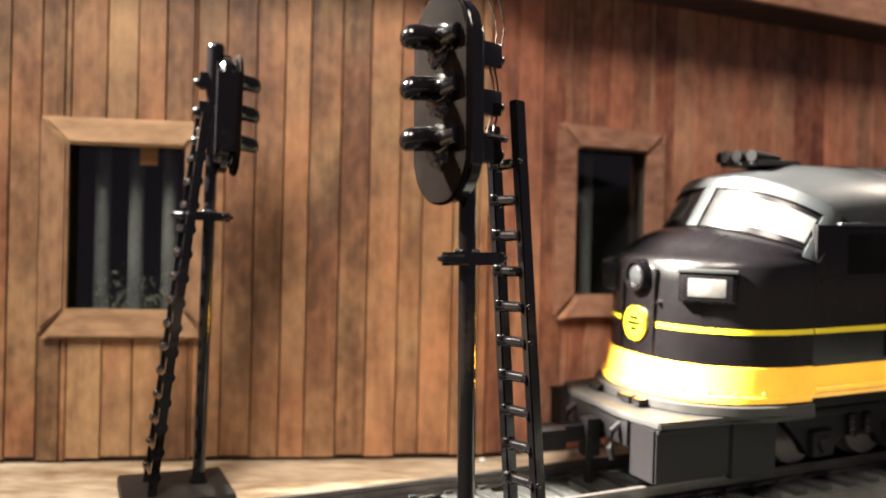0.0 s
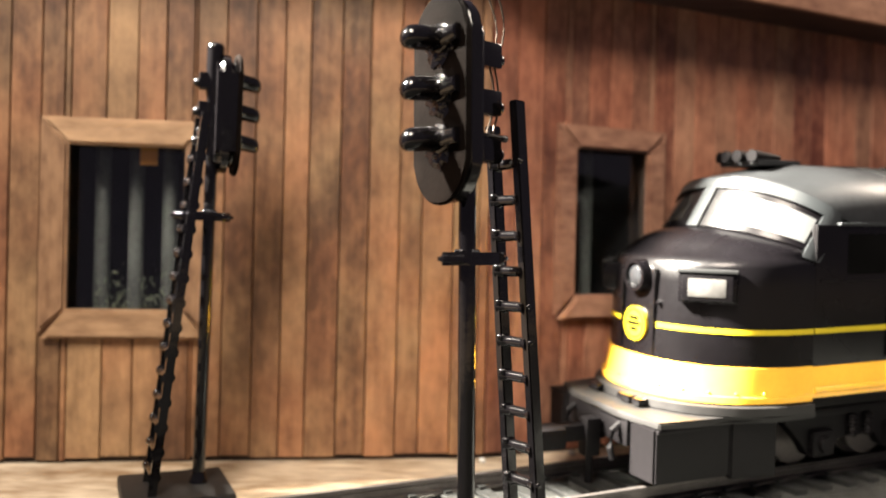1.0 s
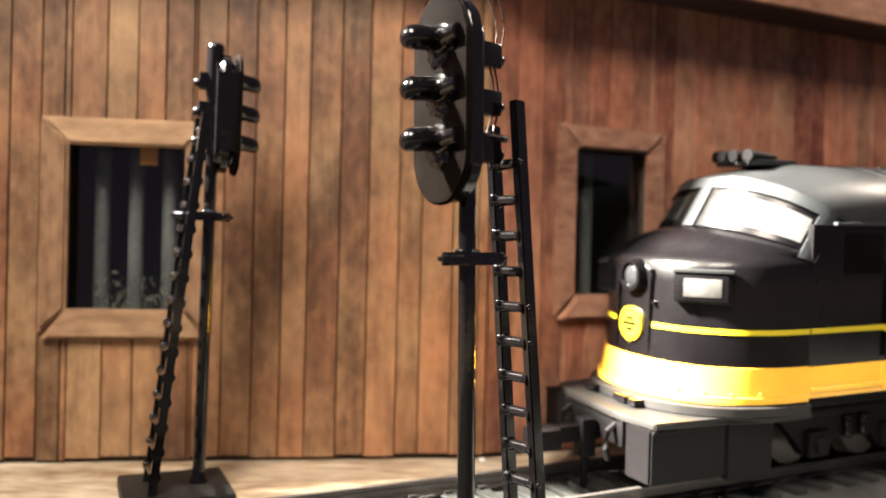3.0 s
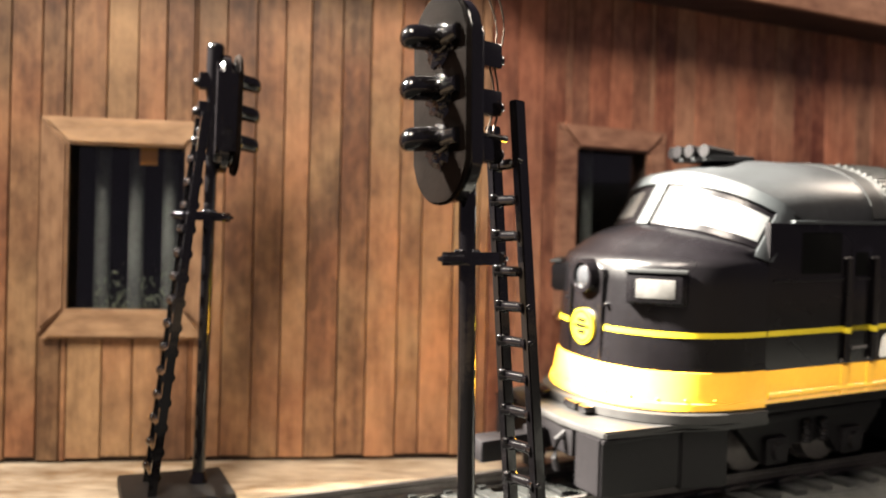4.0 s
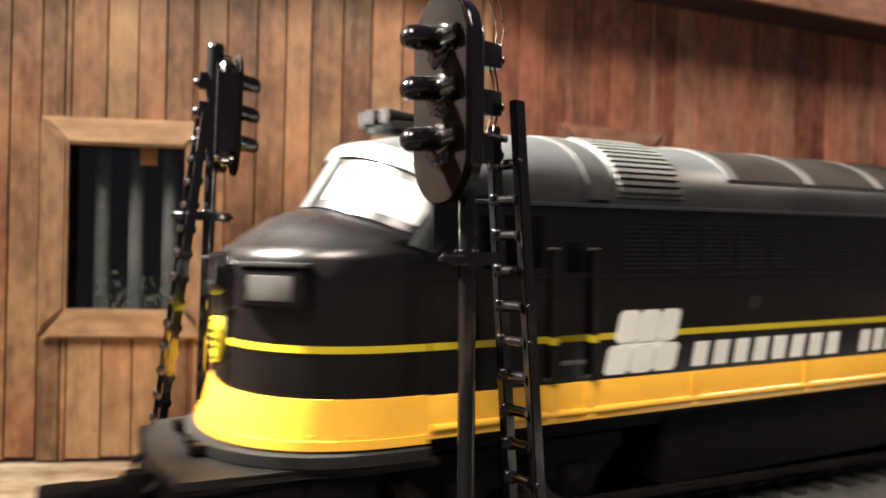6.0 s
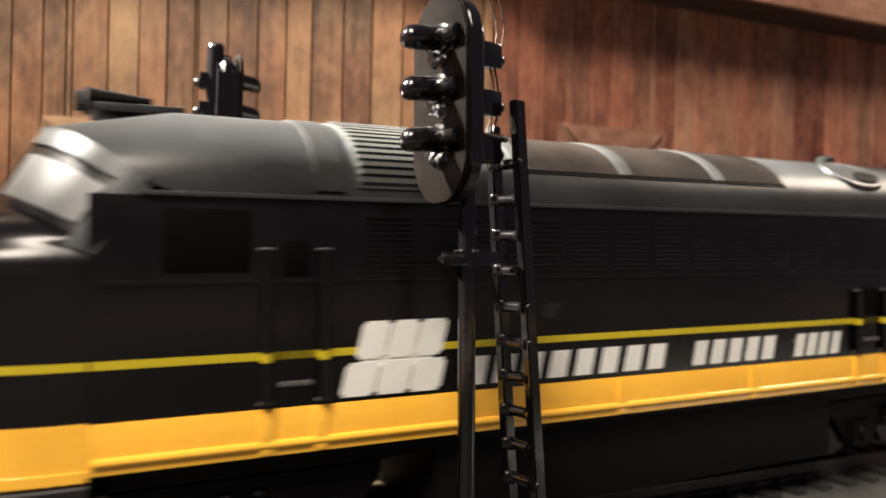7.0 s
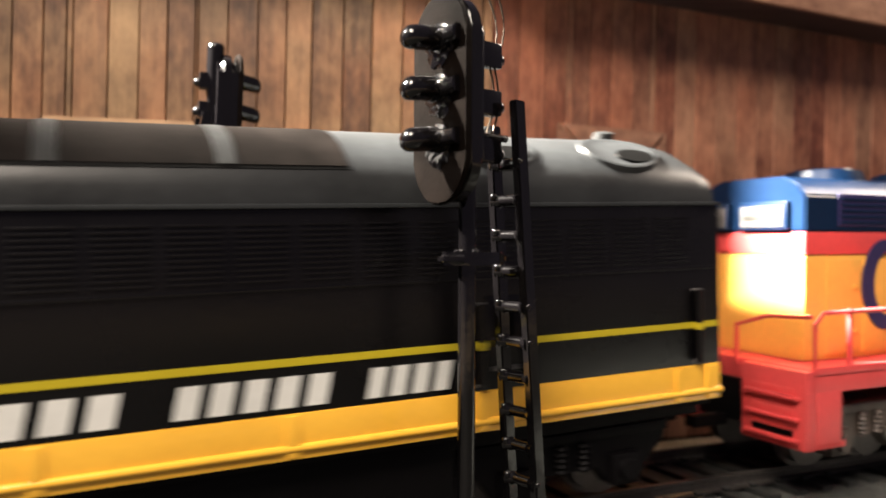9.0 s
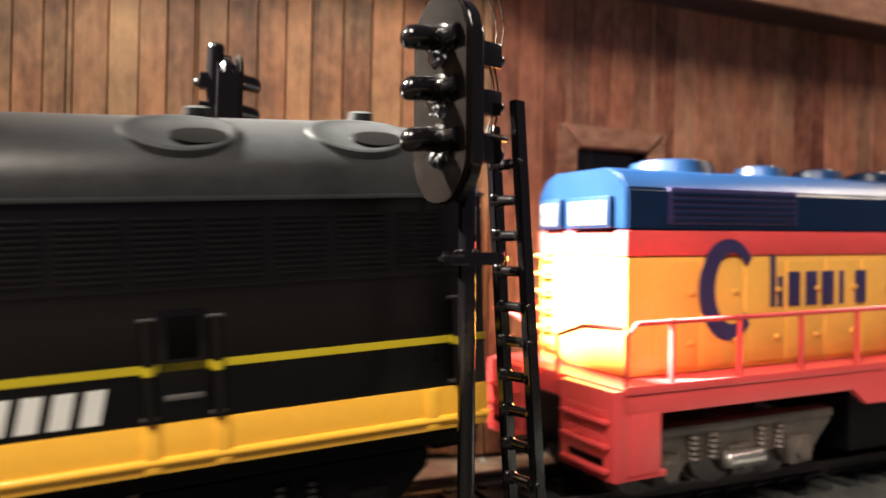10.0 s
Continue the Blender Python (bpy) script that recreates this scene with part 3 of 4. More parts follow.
def cab_patch(u0, u1, v0, v1, out, nu=12):
    """A curved sheet on the windscreen's surface, with thickness."""
    rings = []
    for i in range(nu + 1):
        u = u0 + (u1 - u0) * i / nu
        a, b = cab_base(u), cab_top(u)
        d = Vector((-math.cos(u * 1.3), math.sin(u * 1.3), 0.25)).normalized()
        p, q = a.lerp(b, v0), a.lerp(b, v1)
        rings.append([tuple(p + d * out), tuple(q + d * out), tuple(q - d * 0.5), tuple(p - d * 0.5)])
    return loft(bmesh.new(), rings, closed=True, caps=True)


def slanted(bm, x, y, z, w, h, slant=0.28, d=0.12):
    prism(bm, [(x, z), (x + w, z), (x + w - 0.0 + slant * -h, z + h), (x - slant * h, z + h)], y, y - d)
    return bm


def build_streamliner():
    lo = thing("locomotive", "black streamlined model diesel locomotive with gold sill band", "locomotive", "train")
    # side walls (upper black, lower gold), floor and rear bulkhead
    for sgn in (-1, 1):
        y0, y1 = sgn * HW, sgn * (HW - 1.2)
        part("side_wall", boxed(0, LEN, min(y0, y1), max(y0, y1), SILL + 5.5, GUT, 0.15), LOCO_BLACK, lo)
        part("gold_band", boxed(0.0, LEN, min(y0, y1) - (0.12 if sgn < 0 else 0), max(y0, y1) + (0.12 if sgn > 0 else 0), SILL, SILL + 5.5, 0.15), GOLD, lo, "glossy orange-gold sill band")
        part("stripe", boxed(0.3, LEN - 0.4, sgn * HW - 0.16, sgn * HW + 0.16, SILL + 11.2, SILL + 12.1), YELLOW, lo, "thin lemon-yellow stripe")
        part("belt_rail", boxed(1, LEN - 1, sgn * HW - 0.3, sgn * HW + 0.3, SILL + 20.1, SILL + 20.6, 0.1), LOCO_BLACK, lo)
        # silver instead of shell black: the bright line of light along the gutter
        part("gutter", boxed(5, LEN, sgn * HW - 0.5, sgn * HW + 0.5, GUT - 0.1, GUT + 0.45, 0.15), SILVER, lo, "thin gutter edge, silvered for its highlight line")
        part("sill_lip", rod(bmesh.new(), (0.5, sgn * (HW + 0.05), SILL + 1.35), (LEN, sgn * (HW + 0.05), SILL + 1.35), 0.55, n=14), GOLD, lo)
    part("rear_bulkhead", boxed(LEN - 1.2, LEN, -HW + 1, HW - 1, SILL, GUT + 2, 0.2), LOCO_BLACK, lo)
    part("floor_plate", boxed(-8, LEN - 1, -HW + 1.2, HW - 1.2, SILL - 1.0, SILL + 1.0), UNDER, lo)
    # roof
    rings = [roof_ring(s) for s in (10, 20, 45, 80, 120, 150)] + [roof_ring(LEN - 4, crown=CROWN - 0.8), roof_ring(LEN - 0.6, crown=CROWN - 3.0, hw=HW - 0.2), roof_ring(LEN, crown=CROWN - 5, hw=HW - 1)]
    brow = []
    for i in range(19):
        u = -1 + 2 * i / 18
        p = cab_top(u)
        brow.append((p.x - 0.6, p.y, p.z + 0.5))
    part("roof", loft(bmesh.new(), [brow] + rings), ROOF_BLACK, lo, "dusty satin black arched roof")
    # roof straps, seam and vents
    def roof_sheet(s0, s1, t0, t1, out, n=14):
        """A thin curved plate on the roof, from one angle of the arch to another."""
        rings = []
        for s in (s0, s1):
            ring = []
            for k in range(n + 1):
                t = t0 + (t1 - t0) * k / n
                ring.append((s, -(HW + out) * math.copysign(abs(math.cos(t)) ** 0.9, math.cos(t)), GUT + (CROWN - GUT + out) * math.sin(t) ** 0.86))
            rings.append(ring + [(p[0], p[1] * 0.97, p[2] - 0.6) for p in reversed(ring)])
        return loft(bmesh.new(), rings, closed=True, caps=True)
    part("roof_strap", roof_sheet(24.6, 28.2, 0.06, 2.9, 0.25), STRAP, lo)
    for s in (53.2, 71.6, 90.4):
        part("roof_strap", roof_sheet(s, s + 2.1, 0.40, 2.74, 0.25), STRAP, lo)
    for s0, s1 in ((55.5, 71.4), (73.9, 90.2), (92.7, 106.0)):
        part("roof_panel", roof_sheet(s0, s1, 0.40, 2.74, 0.14), ROOF_PANEL, lo, "brownish black roof panel")
    grille = part("roof_grille", roof_sheet(29.8, 42.4, 0.10, 2.2, 0.15), GRILLE, lo, "pale grey slatted roof grille")
    for i in range(13):
        t = 0.15 + 0.085 * i
        part("slat", roof_sheet(30.2, 42.0, t, t + 0.045, 0.5, 2), GRILLE, grille)
    part("roof_seam", roof_sheet(53.0, 106.4, 0.355, 0.392, 0.1, 2), RECESS_PRINT, lo)
    for s in (128.2, 150.0):
        m = Matrix.Translation((s, -15.2, GUT + 8.5)) @ pose(0, 0, 0, rx=32)

        def dish(rings, dx=0.0, dy=0.0, squash=1.0):
            bm = bmesh.new()
            loft(bm, [[(dx + r * math.cos(k * math.tau / 30), dy + squash * r * math.sin(k * math.tau / 30), z) for k in range(30)] for r, z in rings], closed=True, caps=True)
            # the housing follows the arch of the roof
            for v in bm.verts:
                v.co.z -= 0.026 * v.co.y ** 2
            bmesh.ops.transform(bm, matrix=m, verts=bm.verts)
            return bm
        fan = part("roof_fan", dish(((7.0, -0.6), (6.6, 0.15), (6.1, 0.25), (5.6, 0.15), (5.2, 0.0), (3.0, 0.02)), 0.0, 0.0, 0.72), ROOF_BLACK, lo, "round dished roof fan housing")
        # the fan's opening is a raised black disc, its shade coloured in
        part("fan_opening_shade", dish(((3.5, 0.0), (3.3, 0.3), (1.0, 0.31)), 1.8, -1.9, 0.5), RECESS_PRINT, fan)
        part("fan_hub", dish(((1.7, -1.0), (1.5, 0.9), (0.7, 1.15)), 3.0, 8.2), STRAP, fan)
    for s, y in ((133.0, 5.0), (157.0, 5.0), (76.0, 4.0)):
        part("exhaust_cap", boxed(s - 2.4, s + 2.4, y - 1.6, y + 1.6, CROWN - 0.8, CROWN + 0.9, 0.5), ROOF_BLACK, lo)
    # the nose: gold skirt, black body, rounded bonnet that runs up to the windscreen
    gold = [nose_ring(SILL - 0.4, 23.9, -0.15), nose_ring(SILL + 1.2, 23.4, -0.15), nose_ring(SILL + 5.65, 22.3, -0.1), nose_ring(SILL + 5.7, 22.0, 0.2)]
    part("nose_band", loft(bmesh.new(), gold), GOLD, lo, "glossy orange-gold band round the nose")
    part("nose_lip", loft(bmesh.new(), [nose_ring(SILL - 0.5, 23.6, 0.0), nose_ring(SILL - 0.4, 24.2, -0.3), nose_ring(SILL + 0.7, 24.0, -0.3), nose_ring(SILL + 0.9, 23.4, 0.1)]), GOLD, lo)
    body = [nose_ring(SILL + 5.6, 22.1, 0.05), nose_ring(SILL + 12, 21.8, 0.05), nose_ring(SILL + 19.5, 21.4, 0.05), nose_ring(SILL + 22.4, 21.0, 0.1), nose_ring(SILL + 23.5, 20.3, 0.35), nose_ring(SILL + 24.1, 19.0, 0.9)]
    lid = []
    for k in (0.25, 0.5, 0.75, 1.0):
        ring = []
        top = nose_ring(SILL + 24.1, 19.0, 0.9)
        for i, p in enumerate(top):
            u = -1 + 2 * i / (len(top) - 1)
            b = cab_base(u)
            q = Vector(p).lerp(b, k)
            q.z += 1.0 * math.sin(math.pi * k) * math.cos(u * 1.4)
            ring.append(tuple(q))
        lid.append(ring)
    part("nose", loft(bmesh.new(), body + lid), LOCO_BLACK, lo, "rounded black nose with a curved bonnet")
    rs = [nose_ring(SILL + 11.2, 21.95, -0.06, 56), nose_ring(SILL + 12.1, 21.92, -0.06, 56)]
    keep = [[p for p in r if abs(p[1]) > 4.2 and p[1] < 0] for r in rs]
    part("nose_stripe", loft(bmesh.new(), keep), YELLOW, lo, "thin lemon-yellow stripe")
    keep = [[p for p in r if abs(p[1]) > 4.2 and p[1] > 0] for r in rs]
    part("nose_stripe", loft(bmesh.new(), keep), YELLOW, lo, "thin lemon-yellow stripe")
    for i in range(3, 26, 2):
        p = nose_ring(SILL + 1.3, 23.45, -0.2)[i]
        part("rivet", ball(bmesh.new(), p, 0.22, u=8, v=6), GOLD, lo)
    badge = part("badge", rod(bmesh.new(), (-21.2, 0, SILL + 11.2), (-22.4, 0, SILL + 11.2), 3.1, n=28), YELLOW, lo, "round yellow nose badge with dark bars")
    for k, (w, dz) in enumerate(((1.2, 1.2), (1.9, 0.0), (1.0, -1.2))):
        part("bar", boxed(-22.55, -22.3, -w, w, SILL + 10.9 + dz * 0.85, SILL + 11.55 + dz * 0.85), RECESS_PRINT, badge)
    ring = [[(x, r * math.cos(k * math.tau / 28), SILL + 11.2 + r * math.sin(k * math.tau / 28)) for k in range(28)] for r, x in ((2.75, -22.3), (2.7, -22.5), (2.45, -22.5), (2.4, -22.3))]
    part("ring", loft(bmesh.new(), ring, closed=True), RECESS_PRINT, badge)
    # the nose door with its edge beads, a headlight in a ring, small grab brackets
    for y in (-4.6, 4.6):
        part("door_bead", boxed(-21.9, -20.0, y - 0.25, y + 0.25, SILL + 6.2, SILL + 21.5, 0.1), LOCO_BLACK, lo)
    bm = rod(bmesh.new(), (-19.0, 0, SILL + 20.0), (-22.2, 0, SILL + 20.0), 3.2, 3.0, n=28)
    hl = part("headlight", bm, LOCO_BLACK, lo)
    part("rim", loft(bmesh.new(), [[(x, r * math.cos(k * math.tau / 28), SILL + 20.0 + r * math.sin(k * math.tau / 28)) for k in range(28)] for r, x in ((3.0, -22.1), (2.9, -22.9), (2.3, -22.9), (2.2, -22.1))], closed=True), LOCO_BLACK, hl)
    part("lens", ball(bmesh.new(), (-22.0, 0, SILL + 20.0), 2.1, sx=0.35, u=20, v=12), HEADGLASS, hl, "dark unlit headlight lens")
    for y, z in ((-5.6, SILL + 15.6), (-4.0, SILL + 15.0), (5.6, SILL + 15.6)):
        bm = boxed(-21.9, -20.0, y - 0.3, y + 0.3, z - 0.3, z + 0.3, 0.15)
        part("grab_bracket", bm, LOCO_BLACK, lo)
    for sgn in (-1, 1):
        m = pose(-16.4, sgn * 12.4, SILL + 19.2, rz=-sgn * 43)
        nb = part("number_board", box(bmesh.new(), -2.6, 3.0, -4.8, 4.8, -2.9, 2.5, 0.5, m), LOCO_BLACK, lo)
        part("board_rim", box(bmesh.new(), -3.1, -2.3, -4.2, 4.2, -2.5, 2.0, 0.35, m), LOCO_BLACK, nb)
        part("board_pane", box(bmesh.new(), -3.25, -2.9, -3.1, 3.1, -1.8, 1.35, 0.2, m), BOARD, nb, "greyish milky number board")
        part("trim", box(bmesh.new(), -3.3, -1.2, -4.9, 4.9, 2.3, 2.9, 0.2, m), STRAP, nb)
    # windscreen
    # one windscreen, two materials: the near pane is paled for its reflection
    for u0, u1, mat, text in ((-0.93, -0.06, PANE_REFLECT, "clear plastic windscreen pane, paled for the lamp reflection"), (0.06, 0.93, GLAZE, "dark glossy windscreen pane")):
        part("windscreen_frame", cab_patch(u0, u1, 0.02, 0.98, 0.02), LOCO_BLACK, lo)
        part("windscreen_pane", cab_patch(u0 + 0.09, u1 - 0.09, 0.14, 0.68, 0.18), mat, lo, text)
    part("windscreen_pillar", cab_patch(-0.05, 0.05, 0.0, 0.95, 0.5), SILVER, lo, "silver centre pillar")
    part("windscreen_arch", cab_patch(-0.99, 0.99, 0.82, 1.05, 0.6, 36), SILVER, lo, "silver-grey arch over the windscreen")
    for sgn in (-1, 1):
        part("corner_post", cab_patch(min(sgn * 0.87, sgn * 1.02), max(sgn * 0.87, sgn * 1.02), -0.16, 0.97, 0.6), SILVER, lo, "silver corner post")
    # horns on the cab roof
    bm = boxed(1, 12, -5, 5, CROWN - 0.6, CROWN + 0.6, 0.4)
    horn = part("horn_base", bm, ROOF_BLACK, lo)
    for y in (-4.2, -1.5, 1.5, 4.2):
        bm = rod(bmesh.new(), (-1.5 + abs(y) * 0.4, y, CROWN + 1.2), (8, y * 0.8, CROWN + 1.1), 1.15, 0.5, n=14)
        part("horn", bm, UNDER, horn)
    # near and far side fittings
    for sgn in (-1, 1):
        y = sgn * (HW + 0.02)
        for s in (18.7, 25.6, 123.2, 130.5, 160.5):
            tall = s < 100
            z1 = SILL + (24.0 if tall else 17.0)
            bm = rod(bmesh.new(), (s, y + sgn * 0.5, SILL + 6), (s, y + sgn * 0.5, z1), 0.62, n=12)
            rail = part("grab_rail", bm, LOCO_BLACK, lo)
            for z in (SILL + 6.2, z1):
                part("bracket", boxed(s - 0.9, s + 0.9, y - 0.3, y + sgn * 0.5 + 0.5, z - 0.2, z + 0.2, 0.1), GREY, rail)
            part("stripe_ring", rod(bmesh.new(), (s, y + sgn * 0.5, SILL + 11.0), (s, y + sgn * 0.5, SILL + 12.0), 0.7, n=12), YELLOW, rail)
        for s0, s1 in ((19.6, 24.8), (124.2, 129.6)):
            door = part("cab_door", boxed(s0, s1, y - 0.14, y + 0.14, SILL + 5.8, SILL + (26 if s0 < 100 else 18), 0.1), LOCO_BLACK, lo)
            part("door_window", boxed(s0 + 1, s1 - 1, y - 0.22, y + 0.22, SILL + (20.8 if s0 < 100 else 12.5), SILL + (25 if s0 < 100 else 17.3), 0.1), RECESS_PRINT, door)
            part("step", boxed(s0 + 0.6, s1 - 0.6, y - 0.5, y + 0.5, SILL + 8.0, SILL + 8.6, 0.15), GREY, door)
        part("side_window", boxed(7.5, 17.0, y - 0.2, y + 0.2, SILL + 21.4, SILL + 28.4, 0.3), RECESS_PRINT, lo)
        # pilasters on the gold band
        for s in (18.0, 24.5, 44.5, 70.0, 97.0, 122.5, 130.0, 156.0, 162.0):
            part("band_rib", boxed(s, s + 1.7, sgn * HW - 0.45, sgn * HW + 0.45, SILL + 0.2, SILL + 5.3, 0.2), GOLD, lo)
        # louvre bands under the gutter
        if sgn > 0:
            continue
        slat = mesh_of("louvre", boxed(0, 6.4, -0.2, 0.2, 0, 0.34, 0.08), LOCO_BLACK)
        for g in range(17):
            s0 = 31.0 + 7.6 * g
            for k in range(11):
                ob = new("louvre", slat)
                ob.parent, ob.location = lo, (s0 * MM, y * MM, (SILL + 21.2 + 0.66 * k) * MM)
    part("vent_mark", slanted(bmesh.new(), 56.5, -HW, SILL + 14.6, 2.4, 2.0, -0.5), STRAP, lo)
    # white emblem: two rows of slanted bars that meet in a waist, with dark nicks; lettering as slanted bars
    em = part("emblem", slanted(bmesh.new(), 30.2, -HW - 0.05, SILL + 9.4, 9.6, 2.0, -0.25, 0.1), LETTER, lo, "white slanted emblem of stepped bands")
    for z0, h, x0, x1 in ((SILL + 6.1, 4.1, 27.6, 41.2), (SILL + 10.6, 4.6, 29.6, 41.4)):
        for j in range(3):
            a = x0 + (x1 - x0) * j / 3
            bm = slanted(bmesh.new(), a, -HW - 0.16, z0, (x1 - x0) / 3 - 0.22, h, -0.25)
            bmesh.ops.bevel(bm, geom=[e for e in bm.edges if abs(e.verts[0].co.y - e.verts[1].co.y) > 0.05], offset=0.4, segments=3, affect="EDGES")
            part("band", bm, LETTER, em)
    x = 44.2
    for word, w, h in ((8, 35.4, 3.7), (5, 18.8, 3.7), (4, 12.0, 3.7)):
        step = w / word
        for j in range(word):
            bm = slanted(bmesh.new(), x + (j + 0.08) * step, -HW - 0.1, SILL + 6.3, step * 0.66, h, -0.22)
            part("letter_bar", bm, LETTER, lo, "off-white slanted letter bar")
        x += w + (4.6 if word == 8 else 4.0)
    # footplate, pilot, coupler
    def plate(outline, z0, z1, bevel):
        bm = prism(bmesh.new(), outline, z0, z1, "xy")
        bmesh.ops.bevel(bm, geom=list(bm.edges), offset=bevel, segments=2, affect="EDGES")
        return bm
    bm = loft(bmesh.new(), [nose_ring(SILL - 2.4, 24.6, -0.2), nose_ring(SILL - 2.3, 25.6, -0.9), nose_ring(SILL - 0.9, 25.6, -0.9), nose_ring(SILL - 0.7, 25.2, -0.7), nose_ring(SILL - 0.7, 20.0, 3.0)])
    ledge = part("ledge", bm, FOOT, lo, "dusty ledge round the nose")
    for y0, y1 in ((-7.5, -5.4), (-4.6, -1.2), (5.0, 8.0)):
        part("latch", boxed(-26.6, -24.4, y0, y1, SILL - 2.2, SILL - 1.0, 0.25), LOCO_BLACK, ledge)
    part("footplate", plate([(-29.6, -16.9), (-14.6, -17.3), (-8, -19.6), (2, -19.6), (2, 19.6), (-8, 19.6), (-14.6, 17.3), (-28.0, 14.9), (-30.6, 6.5), (-30.8, -6.5)], SILL - 3.7, SILL - 2.5, 0.25), FOOT, lo, "dusty grey footplate round the nose")
    for sgn in (-1, 1):
        outline = [(-30.0, sgn * 16.4), (-14.6, sgn * 16.9), (-14.6, sgn * 9.0), (-29.0, sgn * 9.0), (-30.4, sgn * 10.5)]
        pil = part("pilot", plate(outline, 2.6, SILL - 3.6, 0.35), UNDER, lo, "matt black pilot block")
        part("step_side", plate([(-14.5, sgn * 16.9), (-6.0, sgn * 18.6), (-5.4, sgn * 17.2), (-14.5, sgn * 15.4)], 2.0, SILL - 2.4, 0.3), UNDER, pil)
        part("skirt_lip", boxed(-29.8, -15.0, min(sgn * 16.2, sgn * 17.0), max(sgn * 16.2, sgn * 17.0), SILL - 4.4, SILL - 3.7, 0.2), UNDER, pil)
    part("pilot_beam", boxed(-30.2, -20, -9.2, 9.2, 7.0, SILL - 3.6, 0.4), UNDER, lo)
    bm = boxed(-41, -29, -1.5, 1.5, 6.2, 9.2, 0.5)
    box(bm, -43.5, -38, -3.2, 1.8, 5.6, 9.4, 0.8)
    box(bm, -33.6, -30.6, -2.4, 0.6, 3.4, 10.4, 0.5)
    rod(bm, (-32.1, -0.9, -2.2), (-32.1, -0.9, 4.0), 0.75, n=10)
    part("coupler", bm, UNDER, lo, "black hook coupler")
    part("coupler", boxed(LEN, LEN + 8, -1.4, 1.4, SILL - 8.6, SILL - 6.4, 0.4), UNDER, lo, "black hook coupler")
    for y in (-7, 7):
        part("air_hose", tube(bmesh.new(), [(-30, y, SILL - 5), (-31.6, y, SILL - 6), (-32, y, SILL - 9), (-31.4, y, SILL - 11)], 0.6), UNDER, lo)
    build_trucks(lo, (17.0, 140.0), UNDER, UNDER, (-9.5, 9.5), RAILTOP, 14.6)
    part("fuel_tank", boxed(42, 121, -17.2, 17.2, 2.6, SILL - 1.0, 1.5), UNDER, lo, "matt black fuel tank")
    part("frame_rail", boxed(0, LEN - 1, -16.5, 16.5, SILL - 3.0, SILL - 0.9, 0.3), UNDER, lo)
    return lo


def build_trucks(lo, places, mat, hubmat, axles, wheelmat, out, cylinders=False):
    """Bogies: a side frame that arches over each axle box, springs between, wheels on the rails."""
    for s in places:
        far = axles[-1] + 8.5
        tk = part("truck", boxed(s - far + 2, s + far - 2, -9, 9, 6.0, 10.5, 0.6), mat, lo)
        for sgn in (-1, 1):
            y = sgn * out
            low = [(s - far, 12.0), (s - far, 9.6)]
            for k, dx in enumerate(axles):
                low += [(s + dx - 4.6, 6.6), (s + dx - 3.0, 3.6), (s + dx + 3.0, 3.6), (s + dx + 4.6, 6.6)]
            low += [(s + far, 9.6), (s + far, 12.0)]
            fr = prism(bmesh.new(), low, y - 1.0, y + 1.0)
            bmesh.ops.bevel(fr, geom=[e for e in fr.edges], offset=0.3, segments=1, affect="EDGES")
            part("side_frame", fr, mat, tk)
            part("top_rail", boxed(s - far, s + far, y - 1.5, y + 1.5, 10.6, 12.2, 0.3), mat, tk)
            for dx in axles:
                jb = boxed(s + dx - 2.6, s + dx + 2.6, y + sgn * 1.2 - 1.0, y + sgn * 1.2 + 1.0, 3.4, 8.2, 0.5)
                rod(jb, (s + dx, y + sgn * 1.2, 5.8), (s + dx, y + sgn * 3.0, 5.8), 1.9, 1.5, n=18)
                part("axle_box", jb, hubmat, tk)
            for a0, a1 in zip(axles, axles[1:]):
                c = s + (a0 + a1) / 2
                for dx in (-2.0, 2.0):
                    turns = [(0.75 + 0.3 * (k % 2), 6.4 + 0.42 * k) for k in range(11)]
                    sp = loft(bmesh.new(), [[(c + dx + r * math.cos(q * math.tau / 10), y + sgn * 1.6 + r * math.sin(q * math.tau / 10), z) for q in range(10)] for r, z in turns], closed=True, caps=True)
                    part("spring", sp, hubmat, tk)
            if cylinders:
                bm = rod(bmesh.new(), (s - 3.6, y + sgn * 2.6, 6.2), (s + 3.6, y + sgn * 2.6, 6.2), 1.35, n=18)
                ball(bm, (s - 3.6, y + sgn * 2.6, 6.2), 1.35, sx=0.5)
                ball(bm, (s + 3.6, y + sgn * 2.6, 6.2), 1.35, sx=0.5)
                part("brake_cylinder", bm, STEEL, tk, "bright grey brake cylinder")
        for dx in axles:
            for sgn in (-1, 1):
                wh = rod(bmesh.new(), (s + dx, sgn * 7.4, 5.6), (s + dx, sgn * 9.8, 5.6), 5.5, n=28)
                rod(wh, (s + dx, sgn * 6.8, 5.6), (s + dx, sgn * 7.4, 5.6), 6.2, n=28)
                part("wheel", wh, wheelmat, tk, "dull metal wheel")


